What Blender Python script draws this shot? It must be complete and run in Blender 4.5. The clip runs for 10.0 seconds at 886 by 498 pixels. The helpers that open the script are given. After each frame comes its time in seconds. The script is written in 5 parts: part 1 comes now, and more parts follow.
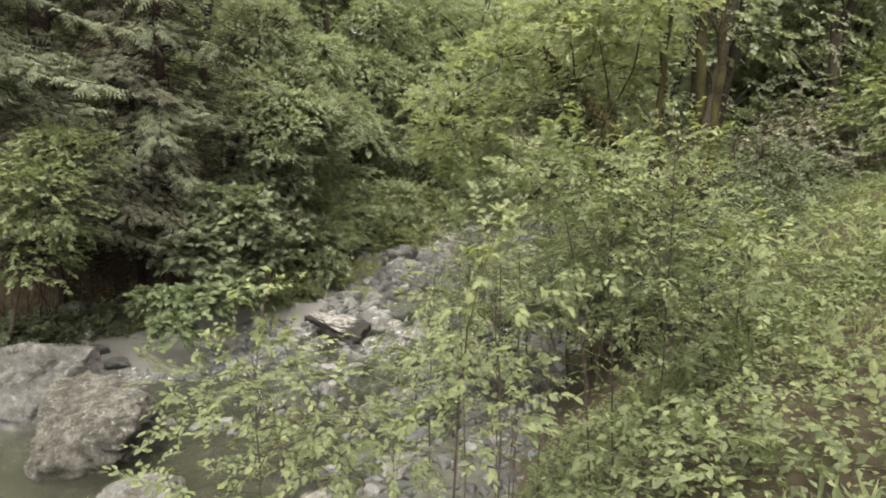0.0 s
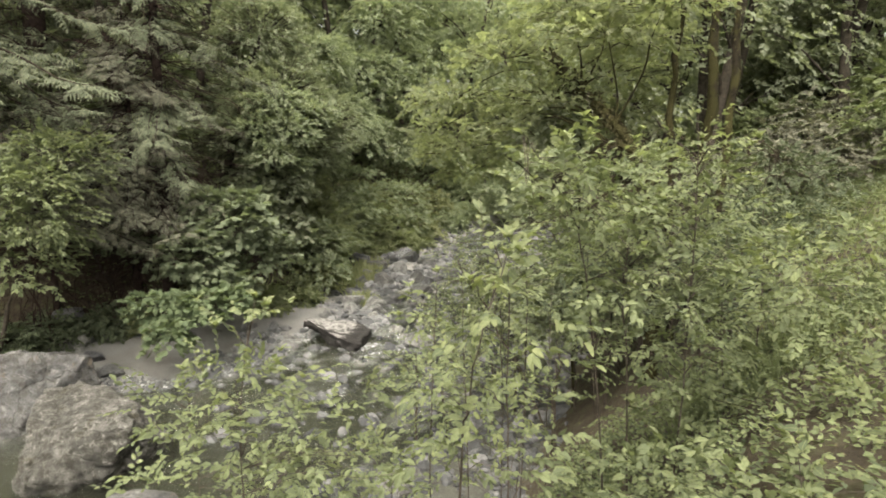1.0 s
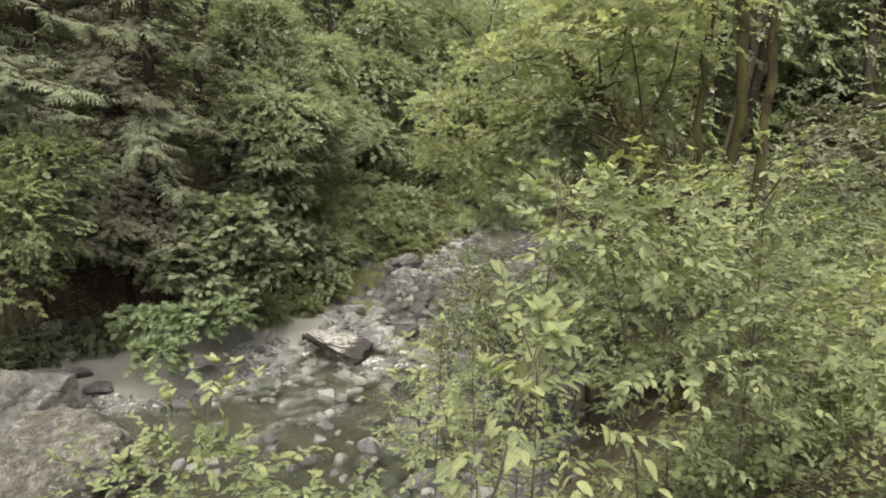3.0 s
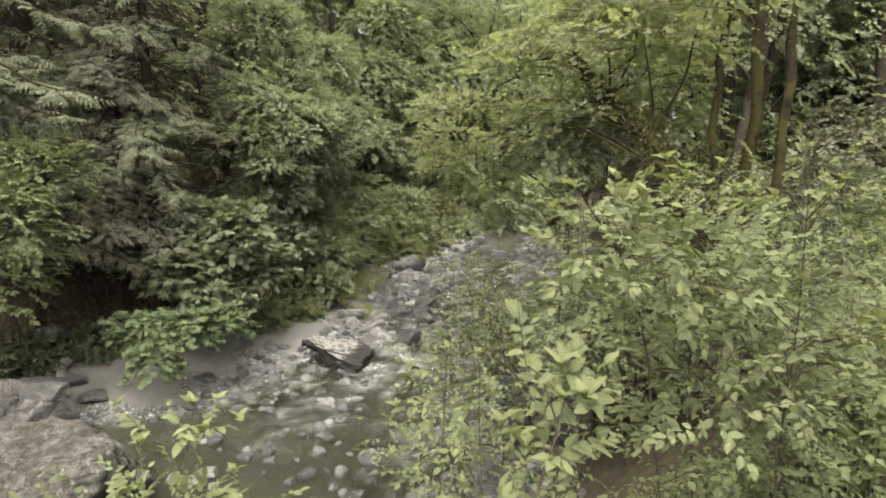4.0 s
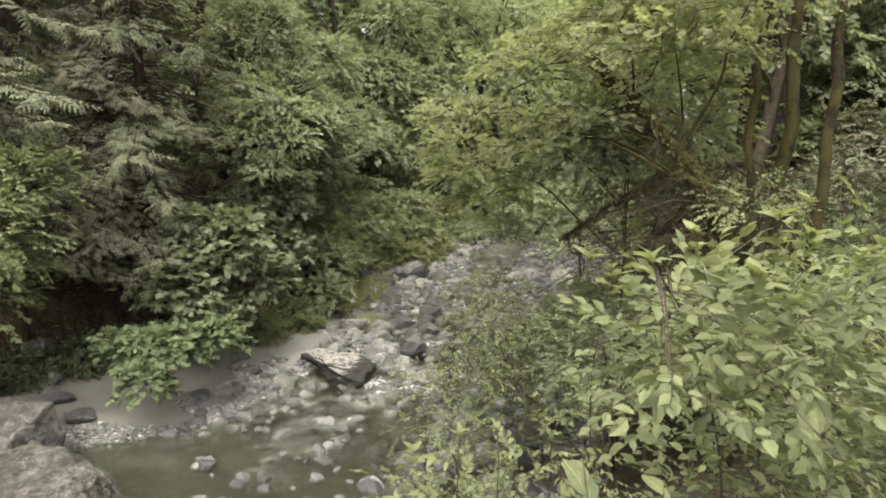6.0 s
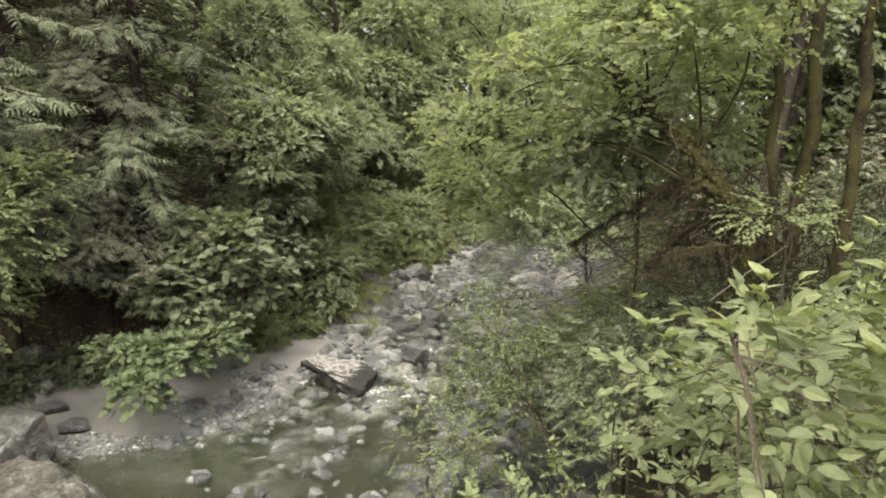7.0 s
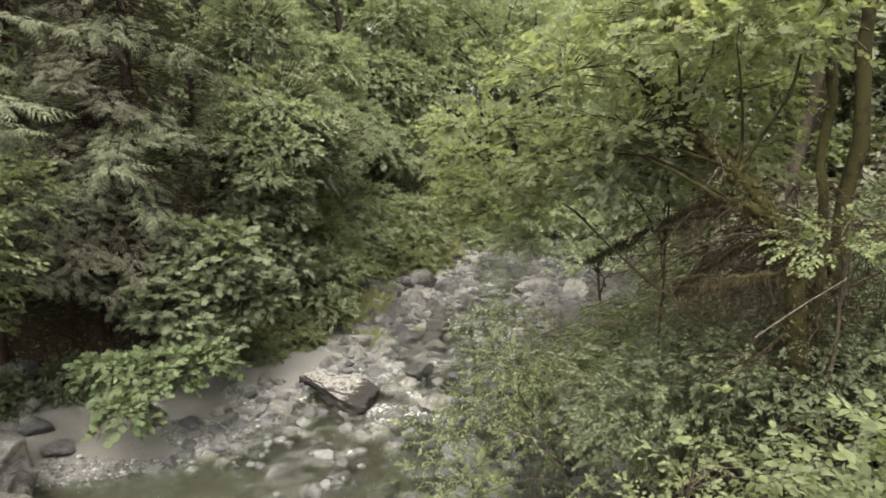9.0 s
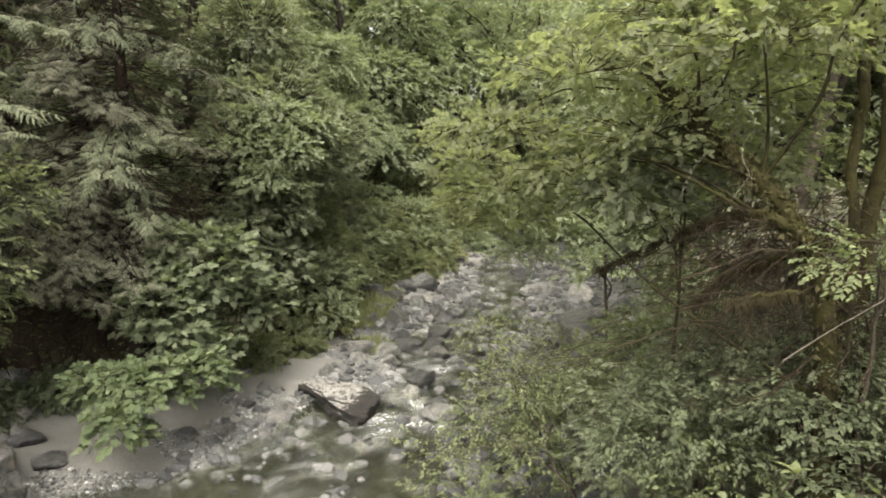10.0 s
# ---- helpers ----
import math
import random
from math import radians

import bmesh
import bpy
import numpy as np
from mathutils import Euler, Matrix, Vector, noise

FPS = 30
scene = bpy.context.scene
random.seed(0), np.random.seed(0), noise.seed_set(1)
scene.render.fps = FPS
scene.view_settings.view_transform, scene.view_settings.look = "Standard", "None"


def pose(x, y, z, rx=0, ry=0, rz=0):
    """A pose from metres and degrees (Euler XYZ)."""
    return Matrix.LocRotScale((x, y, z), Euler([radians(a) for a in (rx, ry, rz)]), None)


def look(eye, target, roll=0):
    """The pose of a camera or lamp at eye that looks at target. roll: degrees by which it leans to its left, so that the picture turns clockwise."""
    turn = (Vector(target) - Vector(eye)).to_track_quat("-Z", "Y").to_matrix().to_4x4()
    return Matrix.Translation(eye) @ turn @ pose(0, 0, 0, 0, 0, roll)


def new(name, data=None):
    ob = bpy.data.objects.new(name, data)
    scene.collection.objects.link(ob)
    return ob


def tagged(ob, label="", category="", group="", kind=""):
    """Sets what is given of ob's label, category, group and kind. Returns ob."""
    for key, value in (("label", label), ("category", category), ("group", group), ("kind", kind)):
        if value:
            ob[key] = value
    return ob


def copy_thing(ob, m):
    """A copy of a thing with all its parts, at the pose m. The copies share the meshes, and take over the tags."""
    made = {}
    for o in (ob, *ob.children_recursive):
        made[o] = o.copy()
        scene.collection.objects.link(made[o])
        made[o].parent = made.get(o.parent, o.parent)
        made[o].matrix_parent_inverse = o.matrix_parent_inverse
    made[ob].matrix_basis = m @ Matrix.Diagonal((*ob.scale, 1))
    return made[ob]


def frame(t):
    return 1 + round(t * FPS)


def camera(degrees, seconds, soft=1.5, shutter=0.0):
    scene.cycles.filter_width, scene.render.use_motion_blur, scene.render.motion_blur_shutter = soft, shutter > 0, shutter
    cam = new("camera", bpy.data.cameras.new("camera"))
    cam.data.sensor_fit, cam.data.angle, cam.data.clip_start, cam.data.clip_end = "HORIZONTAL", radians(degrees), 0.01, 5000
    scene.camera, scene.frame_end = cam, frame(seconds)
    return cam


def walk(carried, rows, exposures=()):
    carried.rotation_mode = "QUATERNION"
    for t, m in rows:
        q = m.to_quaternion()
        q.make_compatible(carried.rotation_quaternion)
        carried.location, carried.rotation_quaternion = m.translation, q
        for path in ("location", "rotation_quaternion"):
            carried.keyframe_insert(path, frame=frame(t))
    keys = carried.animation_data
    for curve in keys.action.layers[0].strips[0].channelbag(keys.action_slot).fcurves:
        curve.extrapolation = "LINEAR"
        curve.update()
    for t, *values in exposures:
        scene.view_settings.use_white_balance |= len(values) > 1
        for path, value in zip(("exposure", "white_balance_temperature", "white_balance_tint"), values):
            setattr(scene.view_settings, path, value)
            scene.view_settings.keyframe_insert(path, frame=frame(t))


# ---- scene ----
cam = camera(69.7, 10.0, soft=1.85)
METRES, EYE, TILT, LEAN, TURN = 4.0, 5.2, -8.0, 0.0, 0.0
ROWS = [
    (0.0, 0.0, 0.0, 0.0, -0.0, 0.0, -0.0),
    (0.5, -0.0001, 0.0501, 0.018, 0.09, -0.02, -0.03),
    (1.0, -0.0005, 0.094, 0.034, 0.17, -0.02, -0.06),
    (1.5, -0.0014, 0.1441, 0.0522, 0.26, -0.02, -0.1),
    (2.0, -0.0017, 0.1889, 0.0682, 0.36, -0.03, -0.12),
    (2.5, -0.0027, 0.2408, 0.0872, 0.47, -0.05, -0.18),
    (4.0, -0.0095, 0.3783, 0.1348, 0.74, -0.06, -0.26),
    (4.5, -0.0115, 0.4215, 0.1505, 0.84, -0.06, -0.3),
    (5.0, -0.0148, 0.4706, 0.1692, 0.91, -0.08, -0.34),
    (5.5, -0.0182, 0.5139, 0.1851, 0.99, -0.09, -0.36),
    (7.0, -0.0274, 0.6584, 0.2321, 1.31, -0.11, -0.41),
    (7.5, -0.0313, 0.7026, 0.2478, 1.38, -0.13, -0.43),
    (8.0, -0.0349, 0.7536, 0.2639, 1.49, -0.15, -0.44),
    (8.5, -0.0377, 0.7967, 0.279, 1.57, -0.16, -0.47),
    (9.0, -0.0408, 0.8472, 0.2965, 1.68, -0.16, -0.49),
    (9.5, -0.0438, 0.8918, 0.3127, 1.78, -0.17, -0.53),
    (10.0, -0.0481, 0.9423, 0.3299, 1.87, -0.18, -0.58),
]
# exposure and white balance stay the same all along
walk(cam, [(t, pose(0, 0, EYE, TILT, LEAN, TURN) @ pose(METRES * x, METRES * y, METRES * z, 90 + pitch, roll, yaw)) for t, x, y, z, yaw, pitch, roll in ROWS],
     exposures=[(0.0, 2.82, 7180, 7), (10.0, 2.82, 7180, 7)])

# ---- sky and sun: a bright overcast day ----
SUN_EL, SUN_AZ = radians(60), radians(190)
world = bpy.data.worlds.new("overcast_sky")
scene.world = world
world.use_nodes = True
wn = world.node_tree.nodes
sky = wn.new("ShaderNodeTexSky")
sky.sky_type, sky.sun_disc, sky.sun_elevation, sky.sun_rotation = "NISHITA", False, SUN_EL, SUN_AZ
sky.air_density, sky.dust_density, sky.ozone_density = 0.4, 5.0, 0.2
wn["Background"].inputs["Strength"].default_value = 0.15
pale_sky = wn.new("ShaderNodeHueSaturation")
pale_sky.inputs["Saturation"].default_value = 0.3
world.node_tree.links.new(sky.outputs["Color"], pale_sky.inputs["Color"])
world.node_tree.links.new(pale_sky.outputs["Color"], wn["Background"].inputs["Color"])
sun = new("sun", bpy.data.lights.new("sun", "SUN"))
sun.data.energy, sun.data.angle, sun.data.color = 0.8, radians(90), (1.0, 0.97, 0.92)
sun.matrix_world = look((math.sin(SUN_AZ) * 160 * math.cos(SUN_EL), math.cos(SUN_AZ) * 160 * math.cos(SUN_EL), 160 * math.sin(SUN_EL)), (0, 0, 0))

# ---- materials ----
def material(name, rough=0.8, spec=0.3):
    m = bpy.data.materials.new(name)
    m.use_nodes = True
    t = m.node_tree
    b = t.nodes["Principled BSDF"]
    b.inputs["Roughness"].default_value = rough
    b.inputs["Specular IOR Level"].default_value = spec
    return m, t, b


def node(t, kind, **inputs):
    n = t.nodes.new(kind)
    for k, v in inputs.items():
        n.inputs[k.replace("_", " ")].default_value = v
    return n


def ramp(t, fac, stops):
    r = t.nodes.new("ShaderNodeValToRGB")
    e = r.color_ramp.elements
    while len(e) < len(stops):
        e.new(0.5)
    for el, (p, c) in zip(e, stops):
        el.position, el.color = p, (*c, 1) if len(c) == 3 else c
    t.links.new(fac, r.inputs["Fac"])
    return r.outputs["Color"]


def mixed(t, fac, a, b, mode="MIX"):
    m = t.nodes.new("ShaderNodeMix")
    m.data_type, m.blend_type = "RGBA", mode
    if hasattr(fac, "is_linked"):
        t.links.new(fac, m.inputs[0])
    else:
        m.inputs[0].default_value = fac
    for s, v in ((6, a), (7, b)):
        if hasattr(v, "is_linked"):
            t.links.new(v, m.inputs[s])
        else:
            m.inputs[s].default_value = (*v, 1)
    return m.outputs[2]


def noise_tex(t, scale, detail=4, rough=0.6, world_space=True):
    n = node(t, "ShaderNodeTexNoise", Scale=scale, Detail=detail, Roughness=rough)
    if world_space:
        g = t.nodes.new("ShaderNodeNewGeometry")
        t.links.new(g.outputs["Position"], n.inputs["Vector"])
    else:
        g = t.nodes.new("ShaderNodeTexCoord")
        t.links.new(g.outputs["Object"], n.inputs["Vector"])
    return n.outputs["Fac"]


def bump(t, b, height, strength, distance):
    n = node(t, "ShaderNodeBump", Strength=strength, Distance=distance)
    t.links.new(height, n.inputs["Height"])
    t.links.new(n.outputs["Normal"], b.inputs["Normal"])


def leaf_material(name, dark, mid, light, through_light=0.35, rough=0.5, veins=False):
    m, t, b = material(name, rough + 0.15, 0.08)
    g = t.nodes.new("ShaderNodeNewGeometry")
    o = t.nodes.new("ShaderNodeObjectInfo")
    both = node(t, "ShaderNodeMath")
    t.links.new(g.outputs["Random Per Island"], both.inputs[0])
    t.links.new(o.outputs["Random"], both.inputs[1])
    whole = node(t, "ShaderNodeMath")
    whole.operation = "FRACT"
    t.links.new(both.outputs[0], whole.inputs[0])
    col = ramp(t, whole.outputs[0], [(0.0, dark), (0.45, mid), (0.9, light), (1.0, tuple(min(1, c * 1.1) for c in light))])
    fine = noise_tex(t, 70, 4, 0.7)
    col = mixed(t, ramp(t, fine, [(0.35, (0.35, 0.35, 0.35)), (0.6, (0, 0, 0))]), col, tuple(0.6 * x for x in dark))
    clump = noise_tex(t, 1.1, 3)
    col = mixed(t, ramp(t, clump, [(0.35, (0, 0, 0)), (0.7, (0.6, 0.6, 0.6))]), col, tuple(0.55 * a + 0.45 * c for a, c in zip(dark, mid)))
    if veins:
        # pale midrib and slanting side veins, in the leaf's own measure
        oc = t.nodes.new("ShaderNodeTexCoord")
        sp = t.nodes.new("ShaderNodeSeparateXYZ")
        t.links.new(oc.outputs["Object"], sp.inputs[0])
        ax = node(t, "ShaderNodeMath")
        ax.operation = "ABSOLUTE"
        t.links.new(sp.outputs["X"], ax.inputs[0])
        rise = node(t, "ShaderNodeMath")
        rise.operation = "MULTIPLY_ADD"
        t.links.new(ax.outputs[0], rise.inputs[0])
        rise.inputs[1].default_value = -0.8
        t.links.new(sp.outputs["Y"], rise.inputs[2])
        turn = node(t, "ShaderNodeMath")
        turn.operation = "MULTIPLY"
        t.links.new(rise.outputs[0], turn.inputs[0])
        turn.inputs[1].default_value = 52.0
        wave = node(t, "ShaderNodeMath")
        wave.operation = "SINE"
        t.links.new(turn.outputs[0], wave.inputs[0])
        side = ramp(t, wave.outputs[0], [(0.0, (0.14, 0.14, 0.14)), (0.6, (0, 0, 0))])
        col = mixed(t, side, col, tuple(0.6 * x for x in dark))
        rib = ramp(t, ax.outputs[0], [(0.0, (0.6, 0.6, 0.6)), (0.025, (0, 0, 0))])
        col = mixed(t, rib, col, tuple(1.2 * x for x in light))
        bump(t, b, wave.outputs[0], 0.25, 0.003)
    t.links.new(col, b.inputs["Base Color"])
    tr = t.nodes.new("ShaderNodeBsdfTranslucent")
    t.links.new(mixed(t, 1.0, col, (1.1, 1.15, 0.72), "MULTIPLY"), tr.inputs["Color"])
    mx = t.nodes.new("ShaderNodeMixShader")
    mx.inputs[0].default_value = through_light
    t.links.new(b.outputs[0], mx.inputs[1])
    t.links.new(tr.outputs[0], mx.inputs[2])
    t.links.new(mx.outputs[0], t.nodes["Material Output"].inputs["Surface"])
    return m


ALDER = leaf_material("alder_leaf", (0.082, 0.098, 0.057), (0.119, 0.138, 0.078), (0.166, 0.187, 0.1), 0.5)
MOSS = leaf_material("bark_moss", (0.026, 0.024, 0.011), (0.04, 0.037, 0.017), (0.06, 0.056, 0.026), 0.2)
BROWN_MOSS = leaf_material("brown_hanging_moss", (0.02, 0.017, 0.009), (0.034, 0.028, 0.015), (0.052, 0.044, 0.024), 0.2)
MAPLE = leaf_material("maple_leaf", (0.124, 0.139, 0.098), (0.16, 0.178, 0.126), (0.196, 0.217, 0.154), 0.58)
LIME = leaf_material("vine_maple_leaf", (0.146, 0.162, 0.099), (0.166, 0.184, 0.112), (0.186, 0.205, 0.126), 0.7)
SALMONBERRY = leaf_material("salmonberry_leaf", (0.058, 0.077, 0.044), (0.082, 0.105, 0.058), (0.112, 0.138, 0.076), 0.45)
BERRY = leaf_material("berry_leaf", (0.083, 0.1, 0.065), (0.117, 0.137, 0.089), (0.156, 0.18, 0.117), 0.5)
BRUSH = leaf_material("brush_leaf", (0.078, 0.093, 0.05), (0.11, 0.13, 0.069), (0.152, 0.175, 0.094), 0.45)
CEDAR = leaf_material("cedar_frond", (0.034, 0.039, 0.026), (0.08, 0.09, 0.06), (0.13, 0.144, 0.094), 0.3, 0.65)
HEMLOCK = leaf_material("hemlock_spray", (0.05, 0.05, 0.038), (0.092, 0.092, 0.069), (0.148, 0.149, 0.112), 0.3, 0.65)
# leaf colour paled to stand in for distance haze; also on pale shrubs
HAZE_PALE = leaf_material("haze_pale_leaf", (0.155, 0.18, 0.122), (0.195, 0.224, 0.152), (0.236, 0.266, 0.182), 0.62)
# darker leaf colour stands in for shade on bank shrubs; also dark herbs
SHADE_DARK = leaf_material("shade_dark_leaf", (0.045, 0.055, 0.034), (0.068, 0.081, 0.049), (0.098, 0.114, 0.07), 0.35)
DRY = leaf_material("dry_weed_leaf", (0.08, 0.07, 0.042), (0.12, 0.107, 0.063), (0.16, 0.146, 0.085), 0.35)
NEAR_ALDER = leaf_material("veined_alder_leaf", (0.075, 0.093, 0.056), (0.122, 0.14, 0.077), (0.185, 0.202, 0.1), 0.5, veins=True)
FRESH = leaf_material("fresh_alder_tip", (0.115, 0.133, 0.07), (0.14, 0.16, 0.083), (0.185, 0.205, 0.105), 0.5, veins=True)
GRASS = leaf_material("grass_blade", (0.12, 0.13, 0.07), (0.165, 0.178, 0.094), (0.21, 0.222, 0.12), 0.45)


def bark_material(name, dark, light, moss=0.0):
    m, t, b = material(name, 0.95, 0.06)
    n = noise_tex(t, 9, 6)
    col = ramp(t, n, [(0.3, dark), (0.7, light)])
    if moss:
        k = noise_tex(t, 3.2, 5)
        col = mixed(t, ramp(t, k, [(0.62 - moss * 0.4, (0, 0, 0)), (0.72 - moss * 0.4, (1, 1, 1))]), col, (0.026, 0.024, 0.01))
    t.links.new(col, b.inputs["Base Color"])
    bump(t, b, noise_tex(t, 40, 6), 0.8, 0.02)
    return m


BARK = bark_material("grey_brown_bark", (0.014, 0.012, 0.009), (0.045, 0.038, 0.03))
MOSSY = bark_material("mossy_bark", (0.007, 0.006, 0.004), (0.022, 0.018, 0.012), 0.5)
TWIG = bark_material("dark_twig_bark", (0.02, 0.017, 0.013), (0.06, 0.05, 0.04))
PALE = bark_material("bleached_dead_wood", (0.1, 0.092, 0.08), (0.2, 0.185, 0.16))
RED_BARK = bark_material("reddish_cedar_bark", (0.01, 0.007, 0.006), (0.028, 0.02, 0.016))
BROWN_TWIG = bark_material("brown_dead_twig", (0.01, 0.008, 0.006), (0.036, 0.028, 0.019))
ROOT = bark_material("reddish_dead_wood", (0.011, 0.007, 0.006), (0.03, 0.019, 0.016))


def stone_material(name, a, b_, c, moss=(0.09, 0.09, 0.035), moss_at=0.7, own=False, rough=0.75, cracks=0.0, crust=0.0):
    m, t, b = material(name, rough, 0.35)
    o = t.nodes.new("ShaderNodeObjectInfo")
    big = noise_tex(t, 1.6, 5)
    fine = noise_tex(t, 22, 6, 0.7)
    col = ramp(t, big, [(0.3, a), (0.5, b_), (0.68, c)])
    mid_ = noise_tex(t, 6.5, 7, 0.75)
    col = mixed(t, ramp(t, mid_, [(0.38, (0.75, 0.75, 0.75)), (0.5, (0, 0, 0))]), col, tuple(x * 0.45 for x in a))
    col = mixed(t, ramp(t, mid_, [(0.56, (0, 0, 0)), (0.64, (0.7, 0.7, 0.7))]), col, tuple(min(1, x * 1.45) for x in c))
    col = mixed(t, ramp(t, fine, [(0.35, (0.35, 0.35, 0.35)), (0.65, (0, 0, 0))]), col, tuple(x * 0.35 for x in a))
    if own:
        col = mixed(t, 1.0, col, ramp(t, o.outputs["Random"], [(0.0, (0.45, 0.46, 0.5)), (0.4, (0.8, 0.8, 0.82)), (0.75, (0.92, 0.91, 0.88)), (1.0, (1.12, 1.1, 1.05))]), "MULTIPLY")
    mz = noise_tex(t, 2.6, 6, 0.7)
    col = mixed(t, ramp(t, mz, [(moss_at, (0, 0, 0)), (moss_at + 0.06, (0.9, 0.9, 0.9))]), col, moss)
    if crust:
        col = mixed(t, ramp(t, noise_tex(t, 5.5, 9, 0.82), [(0.43, (crust, crust, crust)), (0.5, (0, 0, 0))]), col, tuple(x * 0.4 for x in moss))
    relief = noise_tex(t, 11, 10, 0.78)
    if cracks:
        warp = node(t, "ShaderNodeTexNoise", Scale=2.0, Detail=5.0)
        g = t.nodes.new("ShaderNodeNewGeometry")
        t.links.new(g.outputs["Position"], warp.inputs["Vector"])
        place = node(t, "ShaderNodeVectorMath")
        place.operation = "ADD"
        t.links.new(g.outputs["Position"], place.inputs[0])
        t.links.new(warp.outputs["Color"], place.inputs[1])
        cell = node(t, "ShaderNodeTexVoronoi", Scale=cracks)
        cell.feature = "DISTANCE_TO_EDGE"
        t.links.new(place.outputs[0], cell.inputs["Vector"])
        gap = ramp(t, cell.outputs["Distance"], [(0.0, (0.45, 0.45, 0.45)), (0.022, (1, 1, 1))])
        col = mixed(t, gap, (0.02, 0.018, 0.013), col)
        deep = node(t, "ShaderNodeMath")
        deep.operation = "MULTIPLY"
        t.links.new(relief, deep.inputs[0])
        t.links.new(gap, deep.inputs[1])
        relief = deep.outputs[0]
    t.links.new(col, b.inputs["Base Color"])
    bump(t, b, relief, 1.0, 0.1)
    return m


COBBLE = stone_material("grey_river_stone", (0.08, 0.08, 0.078), (0.14, 0.14, 0.135), (0.2, 0.198, 0.19), moss_at=0.9, own=True)
WETROCK = stone_material("dark_wet_stone", (0.025, 0.025, 0.025), (0.045, 0.045, 0.043), (0.08, 0.08, 0.075), moss_at=0.9, own=True, rough=0.35)
BOULDER = stone_material("lichen_grey_boulder", (0.04, 0.039, 0.034), (0.078, 0.075, 0.066), (0.165, 0.16, 0.147), moss=(0.036, 0.032, 0.018), moss_at=0.57, cracks=0.75, crust=0.85)
SLAB = stone_material("pale_grey_slab_rock", (0.062, 0.062, 0.062), (0.092, 0.092, 0.09), (0.15, 0.148, 0.142), moss=(0.085, 0.07, 0.052), moss_at=0.58, cracks=0.6, crust=0.5)


def two_tone_rock():
    m, t, b = material("pale_topped_black_rock", 0.8, 0.1)
    # pale on upward faces, black on steep faces and towards the broad end
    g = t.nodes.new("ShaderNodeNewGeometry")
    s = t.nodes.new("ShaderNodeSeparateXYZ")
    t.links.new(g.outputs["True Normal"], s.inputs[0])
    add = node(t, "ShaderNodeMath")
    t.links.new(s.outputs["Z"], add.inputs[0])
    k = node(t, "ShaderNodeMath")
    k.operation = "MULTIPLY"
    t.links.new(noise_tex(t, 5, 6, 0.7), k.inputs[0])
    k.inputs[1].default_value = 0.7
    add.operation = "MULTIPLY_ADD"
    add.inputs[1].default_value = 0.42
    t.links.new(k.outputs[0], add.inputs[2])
    oc = t.nodes.new("ShaderNodeTexCoord")
    ox = t.nodes.new("ShaderNodeSeparateXYZ")
    t.links.new(oc.outputs["Object"], ox.inputs[0])
    end = node(t, "ShaderNodeMapRange")
    end.inputs[1].default_value, end.inputs[2].default_value, end.inputs[3].default_value, end.inputs[4].default_value = 0.3, 0.95, 0.0, 0.34
    t.links.new(ox.outputs["X"], end.inputs[0])
    less = node(t, "ShaderNodeMath")
    less.operation = "SUBTRACT"
    t.links.new(add.outputs[0], less.inputs[0])
    t.links.new(end.outputs[0], less.inputs[1])
    add = less
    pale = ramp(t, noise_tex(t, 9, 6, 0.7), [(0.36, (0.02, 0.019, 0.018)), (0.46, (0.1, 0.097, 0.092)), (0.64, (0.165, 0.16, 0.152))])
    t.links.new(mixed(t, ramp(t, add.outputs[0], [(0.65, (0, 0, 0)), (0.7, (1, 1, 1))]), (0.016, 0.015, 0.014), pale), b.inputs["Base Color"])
    bump(t, b, noise_tex(t, 16, 8, 0.7), 0.8, 0.05)
    return m


PIED = two_tone_rock()


def ground_material():
    m, t, b = material("creek_bank_soil", 0.9, 0.2)
    at = t.nodes.new("ShaderNodeAttribute")
    at.attribute_name = "sand"
    add = node(t, "ShaderNodeMath")
    t.links.new(at.outputs["Fac"], add.inputs[0])
    k = node(t, "ShaderNodeMath")
    k.operation = "MULTIPLY_ADD"
    t.links.new(noise_tex(t, 1.7, 6), k.inputs[0])
    k.inputs[1].default_value, k.inputs[2].default_value = 0.8, -0.4
    t.links.new(k.outputs[0], add.inputs[1])
    sand = ramp(t, noise_tex(t, 30, 6, 0.75), [(0.3, (0.088, 0.087, 0.083)), (0.55, (0.13, 0.128, 0.123)), (0.75, (0.18, 0.177, 0.169))])
    sand = mixed(t, ramp(t, noise_tex(t, 0.9, 4), [(0.45, (0, 0, 0)), (0.7, (0.7, 0.7, 0.7))]), sand, (0.1, 0.094, 0.083))
    soil = ramp(t, noise_tex(t, 4.5, 7, 0.7), [(0.3, (0.018, 0.014, 0.01)), (0.5, (0.04, 0.031, 0.02)), (0.62, (0.045, 0.046, 0.022)), (0.8, (0.075, 0.068, 0.04))])
    wet = t.nodes.new("ShaderNodeAttribute")
    wet.attribute_name = "wet"
    mud = ramp(t, noise_tex(t, 6, 7, 0.75), [(0.3, (0.012, 0.013, 0.009)), (0.55, (0.032, 0.033, 0.023)), (0.75, (0.08, 0.079, 0.062))])
    sand = mixed(t, wet.outputs["Fac"], sand, mud)
    t.links.new(mixed(t, ramp(t, add.outputs[0], [(0.45, (0, 0, 0)), (0.6, (1, 1, 1))]), soil, sand), b.inputs["Base Color"])
    bump(t, b, noise_tex(t, 18, 8, 0.75), 0.9, 0.05)
    return m


SOIL = ground_material()


